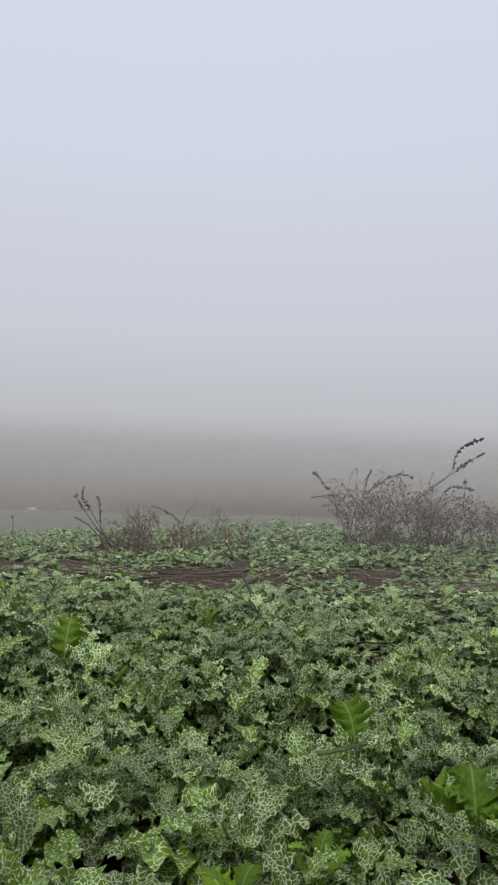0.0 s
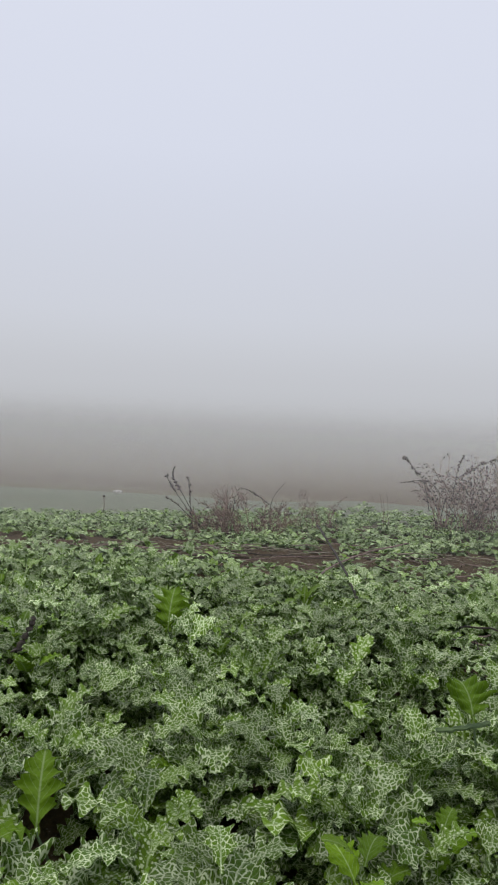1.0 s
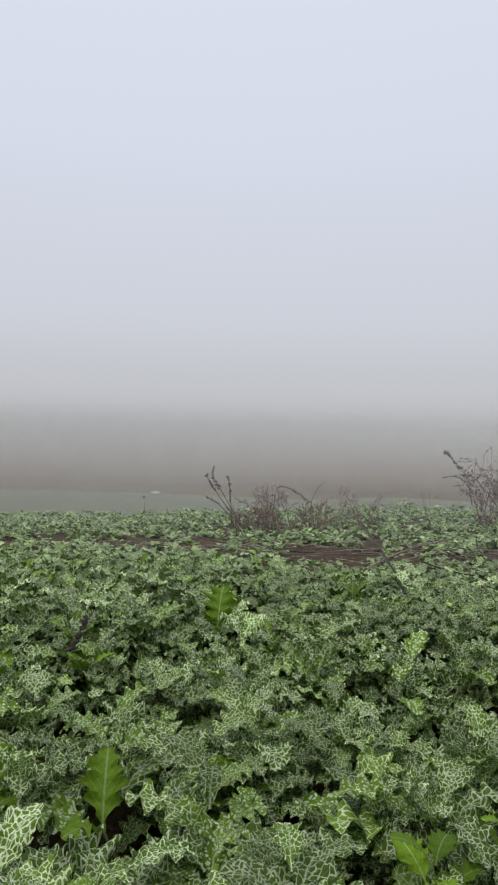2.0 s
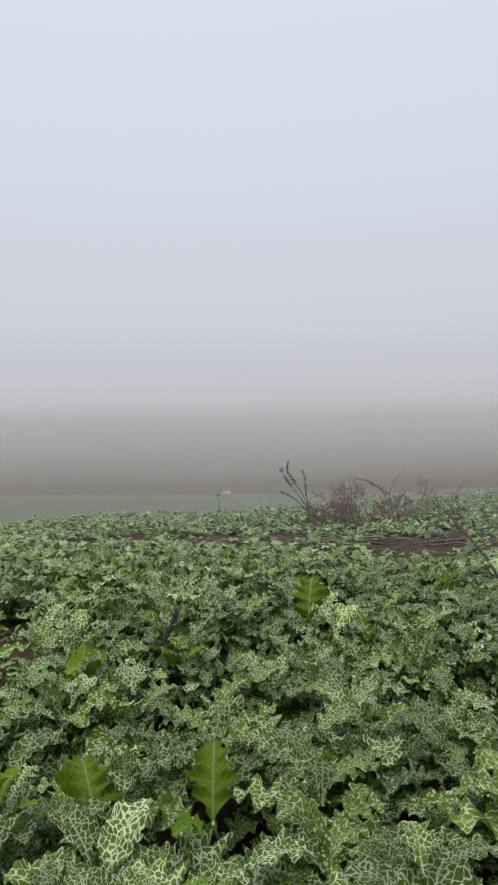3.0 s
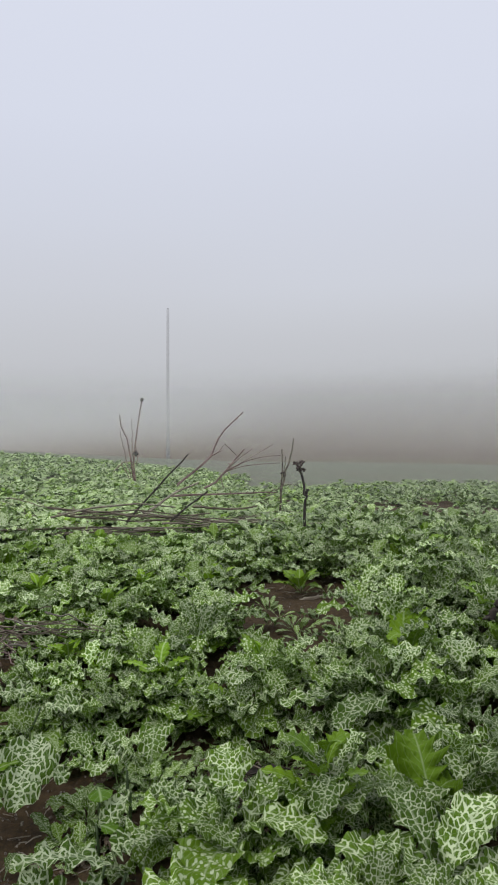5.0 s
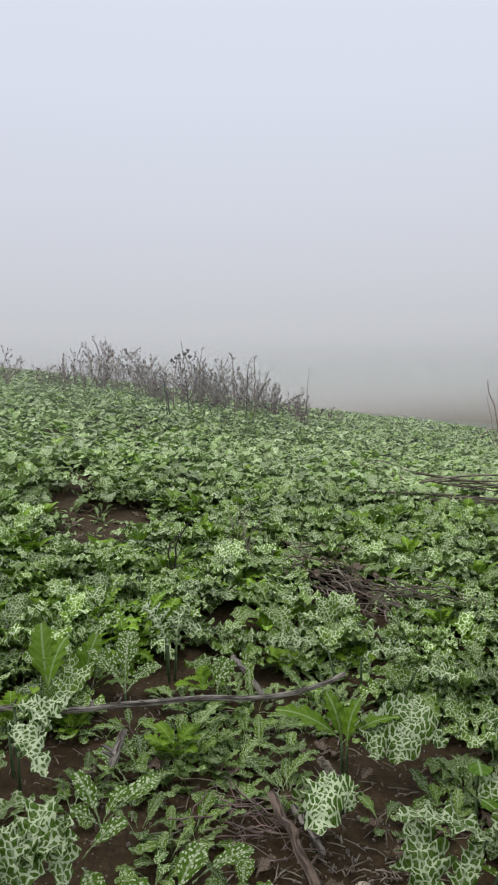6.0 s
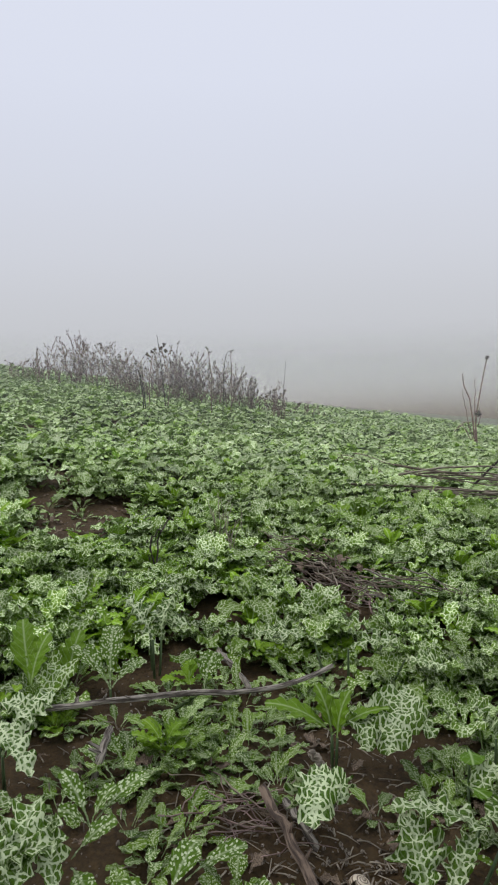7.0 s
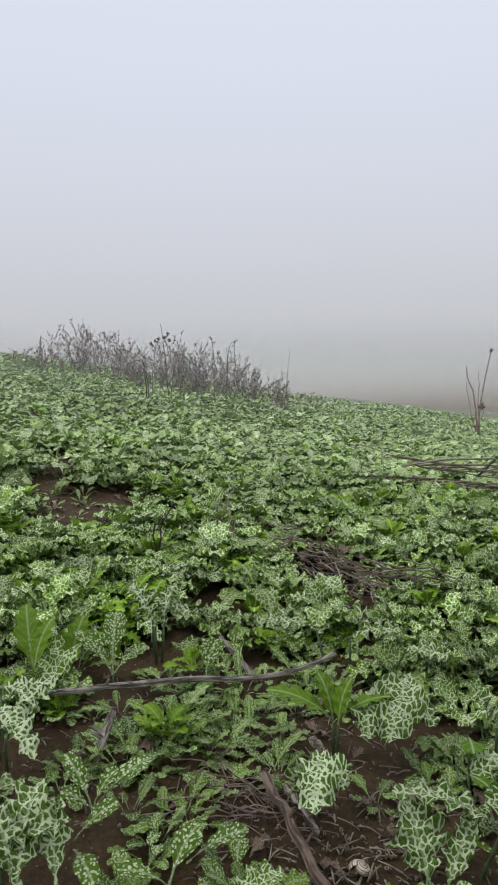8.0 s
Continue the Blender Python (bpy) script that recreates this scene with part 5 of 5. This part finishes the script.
def ground_litter():
    """Crumbs, straw bits, chips and curled dead leaves strewn on the open soil."""
    rng = np.random.default_rng(77)
    straw, chips, crumbs = Tubes(), Tubes(), Tubes()
    lv, lq, lb, count = [], [], [], 0
    # centre, spread, number, share of dead leaves
    spots = [(-1.02, 1.03, 0.16, 200, 0.12), (-1.15, 0.55, 0.30, 420, 0.08), (-1.09, 0.79, 0.12, 160, 0.10), (-1.07, 0.57, 0.14, 200, 0.05), (-1.45, 0.3, 0.30, 240, 0.05), (-1.35, 0.75, 0.26, 240, 0.05), (-3.0, 0.5, 0.50, 200, 0.35), (-1.65, 2.15, 0.3, 150, 0.05), (-2.0, 1.05, 0.20, 160, 0.10),
             (-0.4, 5.0, 0.7, 150, 0.05), (0.8, 5.3, 0.5, 120, 0.3), (-0.9, 4.9, 0.9, 240, 0.4), (0.6, 5.1, 0.8, 200, 0.4), (-2.09, 1.07, 0.20, 170, 0.51)]
    for cx, cy, s, total, share in spots:
        for _ in range(total):
            x, y = cx + rng.normal(0, s * 0.5), cy + rng.normal(0, s * 0.5)
            z = soil_z(x, y) + 0.006
            u = rng.uniform()
            if u < share:
                v, q, b = dead_leaf_shape(int(rng.integers(0, 40)), rng.uniform(0.025, 0.06))
                a = rng.uniform(0, 6.28)
                c, sn = math.cos(a), math.sin(a)
                up = rng.uniform(0.0, 0.075) if share > 0.5 else 0.004
                lv.append(np.stack([v[:, 0] * c - v[:, 1] * sn, v[:, 0] * sn + v[:, 1] * c, v[:, 2]], -1) + np.array([x, y, z + up]))
                lq.append(q + count)
                lb.append(b * 4 + a)
                count += len(v)
            elif u < share + (1 - share) * 0.45:
                a, ln = rng.uniform(0, 6.28), rng.uniform(0.008, 0.04)
                (straw if rng.uniform() < 0.6 else chips).add([(x, y, z), (x + math.cos(a) * ln * 0.5, y + math.sin(a) * ln * 0.5, z + 0.002), (x + math.cos(a) * ln, y + math.sin(a) * ln, z + rng.uniform(-0.002, 0.003))], rng.uniform(0.0008, 0.0020), 0.0009, 4)
            else:
                crumbs.blob((x, y, z), rng.uniform(0.0008, 0.0034), rng.uniform(0.7, 1.5), rng.normal(0, 1, 3))
    tagged(new("straw_litter", straw.mesh("straw_litter", STRAW)), "bits of pale straw strewn on damp soil", "litter", "", "stuff")
    tagged(new("wood_chips", chips.mesh("wood_chips", DRY)), "thin brown chips and twig bits on damp soil", "litter", "", "stuff")
    tagged(new("soil_crumbs", crumbs.mesh("soil_crumbs", CRUMB)), "brown and grey crumbs on damp soil", "litter", "", "stuff")
    tagged(new("dead_leaves", mesh_of("dead_leaves", np.concatenate(lv), np.concatenate(lq), DEAD_LEAF, blade=np.concatenate(lb))), "curled brown dead leaves lying on the soil", "litter", "", "stuff")


ground_litter()


def grass_tuft(x, y, count, length, mat, label, seed):
    rng = np.random.default_rng(seed)
    z = soil_z(x, y)
    ob = thing("grass_tuft", x, y, z, label, "grass", "tufts of grass")
    for _ in range(count):
        a, ln = rng.uniform(0, 6.28), length * rng.uniform(0.6, 1.1)
        o = rng.normal(0, 0.025, 2)
        b = rng.uniform(0.1, 0.5) * ln
        pts = curve_through([(o[0], o[1], 0), (o[0] + math.cos(a) * b * 0.3, o[1] + math.sin(a) * b * 0.3, ln * 0.6), (o[0] + math.cos(a) * b, o[1] + math.sin(a) * b, ln)], 6)
        part("blade", Tubes().add(pts, 0.0022, 0.0008, 4).mesh("blade", mat), ob)


grass_tuft(-2.52, 0.95, 12, 0.17, STRAW, "pale green-grey dry grass stems among thistles", 5)
grass_tuft(-2.37, 0.89, 9, 0.14, STRAW, "pale dry grass stems among thistles", 6)
grass_tuft(-0.00, 0.88, 12, 0.13, GREEN_STEM, "thin green grass blades in a dark gap", 7)


# plants that stand out of the carpet
BRIGHT = "single bright green lobed leaf standing above the marbled carpet"
hero_plant("broad", *(-0.478, 0.945, 0.365), 20, ((0, 0, 12, 0.85), (1, 130, 0, 0.5)), BRIGHT, "leafy_weed")
hero_plant("broad", *(-0.650, 0.930, 0.365), 45, ((2, 0, 5, 0.75), (3, -70, 0, 0.5)), BRIGHT, "leafy_weed")
hero_plant("broad", *(0.342, 1.046, 0.446), -10, ((4, 0, 15, 0.95), (5, 60, 0, 0.8), (6, -60, 0, 0.7), (7, 110, 10, 0.6), (8, -120, 10, 0.6)), BRIGHT, "leafy_weed")
hero_plant("broad", *(-0.575, 2.080, 0.350), 5, ((7, 0, 25, 1.15), (3, 40, 10, 0.6)), BRIGHT, "leafy_weed")
hero_plant("plain", *(-0.980, 1.491, 0.314), 30, ((8, 0, 20, 1.2), (9, -30, 10, 0.9), (1, 40, 0, 0.6)), BRIGHT, "leafy_weed")
hero_plant("broad", *(0.202, 1.393, 0.420), 15, ((10, 0, 20, 0.8),), BRIGHT, "leafy_weed")
hero_plant("plain", *(-0.859, 0.745, 0.223), 60, ((2, 0, 15, 0.55), (5, 50, 5, 0.52), (8, -50, 5, 0.5), (11, 100, 0, 0.45), (3, -100, 0, 0.45), (1, 150, 10, 0.4)), "fresh bright green young thistle plant", "leafy_weed")


# style: lobes, depth, wave, tone, size of the net on the blade
STYLES = {"net": (5, 0.56, 0.17, (1.3, 0.92, 0.14), 1.2), "silver": (5, 0.58, 0.18, (1.75, 1.05, 0.0), 1.25), "spotted": (5, 0.16, 0.05, (0.45, 0.92, 0.25), 1.5),
          "plain": (5, 0.34, 0.05, (0.0, 1.0, 0.5), 1.0)}


def single_plant(style, label, leaves, name="milk_thistle"):
    """A plant of few leaves, each from its base to its tip with its width."""
    lobes, depth, wave, tone, net = STYLES[style]
    base = Vector(leaves[0][0])
    g = soil_z(base.x, base.y)
    ob = thing(name, base.x, base.y, g, label, "plant", "plants of the thistle carpet")
    origin = Vector((base.x, base.y, g))
    rng = np.random.default_rng(int(abs(base.x * 7000 + base.y * 3000)))
    for foot, tip, width in leaves:
        foot, tip = Vector(foot), Vector(tip)
        along = tip - foot
        length = along.length * 1.08
        v, q, b = leaf_shape(33, 9, length, width * 1.12, lobes, depth, 24, 50, wave, int(rng.integers(0, 999)), style == "spotted")
        t = np.array(tone) * np.array([1, rng.uniform(0.88, 1.1), 1])
        me = mesh_of("leaf", v, q, LEAF, uv=b * net + rng.uniform(0, 9, 3) * np.array([1, 1, 0]), tone=np.broadcast_to(t, v.shape), blade=b)
        ay = along.normalized()
        ax = ay.cross(Vector((rng.uniform(0.0, 0.25), rng.uniform(-0.3, 0.1), 1))).normalized()
        m = Matrix((ax, ay, ax.cross(ay))).transposed().to_4x4()
        m.translation = foot - origin
        leaf = part("leaf", me, ob, m=m)
        low = foot - origin
        if low.z > 0.035:
            part("leaf_stalk", Tubes().add([(low.x * 0.6, low.y * 0.6, -0.01), (low.x * 0.85, low.y * 0.85, low.z * 0.55), tuple(low)], 0.0032, 0.0022, 6, 0.1, rng).mesh("leaf_stalk", GREEN_STEM), leaf, "pale green leaf stalk", m.inverted())
    return ob


single_plant("net", "large milk thistle with broad white-netted leaves beside bare soil", [((-1.143, 0.111, 0.200), (-1.259, 0.149, 0.249), 0.089), ((-1.210, 0.093, 0.216), (-1.171, 0.167, 0.241), 0.068),
             ((-1.138, 0.156, 0.189), (-1.239, 0.175, 0.237), 0.049), ((-1.159, 0.107, 0.201), (-1.216, 0.095, 0.257), 0.074)])
single_plant("net", "milk thistle filling a gap beneath a bright leaf", [((-0.440, 0.870, 0.235), (-0.540, 0.800, 0.275), 0.085), ((-0.430, 0.860, 0.235), (-0.340, 0.800, 0.275), 0.085), ((-0.435, 0.850, 0.235), (-0.430, 0.750, 0.265), 0.080), ((-0.445, 0.885, 0.240), (-0.520, 0.950, 0.300), 0.085), ((-0.430, 0.885, 0.240), (-0.350, 0.945, 0.300), 0.085)])
single_plant("silver", "milk thistle with pale white-netted leaves beside a branch", [((-1.441, 0.130, 0.235), (-1.523, 0.219, 0.280), 0.062), ((-1.510, 0.121, 0.262), (-1.374, 0.168, 0.228), 0.057), ((-1.582, 0.136, 0.258), (-1.455, 0.176, 0.265), 0.054)])
single_plant("silver", "milk thistle leaf with bold white net hanging over soil", [((-1.228, 0.579, 0.215), (-1.129, 0.504, 0.189), 0.094), ((-1.214, 0.596, 0.205), (-1.160, 0.573, 0.190), 0.048)])
single_plant("net", "milk thistle with long white-netted leaves over dark soil", [((-0.976, 0.587, 0.156), (-1.063, 0.607, 0.212), 0.085), ((-0.998, 0.721, 0.185), (-1.063, 0.588, 0.233), 0.056),
             ((-1.036, 0.716, 0.188), (-1.000, 0.740, 0.216), 0.055), ((-0.969, 0.603, 0.155), (-1.013, 0.686, 0.186), 0.051)])
single_plant("net", "milk thistle with drooping white-netted leaves", [((-1.338, 0.815, 0.248), (-1.221, 0.695, 0.202), 0.101), ((-1.326, 0.722, 0.240), (-1.242, 0.672, 0.205), 0.066), ((-1.310, 0.770, 0.237), (-1.220, 0.779, 0.210), 0.066)])
single_plant("net", "milk thistle with spreading white-netted leaves", [((-1.524, 0.811, 0.252), (-1.465, 0.887, 0.266), 0.063), ((-1.583, 0.766, 0.258), (-1.655, 0.662, 0.257), 0.056), ((-1.443, 0.892, 0.243), (-1.376, 0.935, 0.238), 0.060)])
single_plant("silver", "milk thistle with almost silver-white leaves", [((-1.722, 0.459, 0.268), (-1.785, 0.417, 0.335), 0.076), ((-1.729, 0.480, 0.269), (-1.751, 0.516, 0.339), 0.072), ((-1.778, 0.470, 0.273), (-1.712, 0.524, 0.285), 0.063)])
single_plant("net", "milk thistle leaves with white net behind a round leaf", [((-1.181, 0.881, 0.205), (-1.193, 0.843, 0.257), 0.064), ((-1.115, 0.831, 0.211), (-1.097, 0.771, 0.181), 0.060)])
single_plant("spotted", "young thistle rosette with white-spotted leaves on damp soil", [((-1.275, 0.229, 0.188), (-1.329, 0.198, 0.244), 0.033), ((-1.275, 0.229, 0.188), (-1.276, 0.268, 0.237), 0.035), ((-1.275, 0.229, 0.188), (-1.293, 0.319, 0.228), 0.033), ((-1.275, 0.229, 0.188), (-1.280, 0.186, 0.220), 0.032)], "thistle_seedling")
single_plant("spotted", "young thistle with two long white-spotted leaves", [((-1.224, 0.192, 0.185), (-1.229, 0.255, 0.214), 0.032), ((-1.209, 0.189, 0.184), (-1.128, 0.201, 0.186), 0.032)], "thistle_seedling")
single_plant("spotted", "young thistle rosette with pale-spotted bright leaves", [((-1.105, 0.286, 0.172), (-1.141, 0.334, 0.214), 0.040), ((-1.105, 0.286, 0.172), (-1.122, 0.228, 0.195), 0.036), ((-1.132, 0.318, 0.174), (-1.114, 0.398, 0.200), 0.031)], "thistle_seedling")
single_plant("plain", "leafy weed with bright green lobed leaves by a branch", [((-1.315, 0.646, 0.210), (-1.367, 0.550, 0.258), 0.045), ((-1.296, 0.646, 0.209), (-1.303, 0.678, 0.279), 0.041), ((-1.315, 0.646, 0.210), (-1.358, 0.638, 0.275), 0.045), ((-1.307, 0.642, 0.210), (-1.274, 0.732, 0.245), 0.037)], "leafy_weed")
single_plant("plain", "clump of plain bright green leaves behind a branch", [((-1.665, 0.204, 0.242), (-1.767, 0.200, 0.331), 0.058), ((-1.665, 0.204, 0.242), (-1.720, 0.247, 0.316), 0.053), ((-1.674, 0.273, 0.231), (-1.714, 0.312, 0.313), 0.056)], "leafy_weed")
single_plant("spotted", "young thistle with upright spotted leaves behind a branch", [((-1.626, 0.344, 0.224), (-1.707, 0.381, 0.310), 0.053), ((-1.626, 0.344, 0.224), (-1.697, 0.296, 0.292), 0.051), ((-1.626, 0.344, 0.224), (-1.647, 0.418, 0.254), 0.046), ((-1.540, 0.502, 0.223), (-1.557, 0.533, 0.283), 0.062)], "thistle_seedling")


def round_leaf(x, y, z, r, turn, tilt, label):
    """A nearly round smooth leaf on a short stalk."""
    g = soil_z(x, y)
    ob = thing("round_leaf_weed", x, y, g, label, "plant")
    v, q, b = leaf_shape(14, 7, r * 2.1, r * 1.9, 9, 0.05, 10, 25, 0.03, 12, True)
    blade = mesh_of("leaf", v, q, LEAF, uv=b, tone=np.broadcast_to(np.array([0.0, 1.25, 0.15]), v.shape), blade=b)
    part("leaf", blade, ob, m=Matrix.Translation((0, 0, z - g)) @ Matrix.Rotation(radians(turn), 4, "Z") @ Matrix.Rotation(radians(tilt), 4, "X"))
    part("stalk", Tubes().add([(0, 0, -0.01), (0.003, 0, (z - g) * 0.5), (0, 0, z - g)], 0.003, 0.002, 6).mesh("stalk", GREEN_STEM), ob, "pale green stalk")


round_leaf(*(-1.154, 0.798, 0.222), 0.023, 240, 0, "single smooth round green leaf over bare soil")
round_leaf(*(-1.108, 0.758, 0.195), 0.018, 280, 0, "small round green leaf over bare soil")
round_leaf(*(-0.402, 0.853, 0.269), 0.022, -60, 5, "smooth oval bright green leaf in a dark gap")
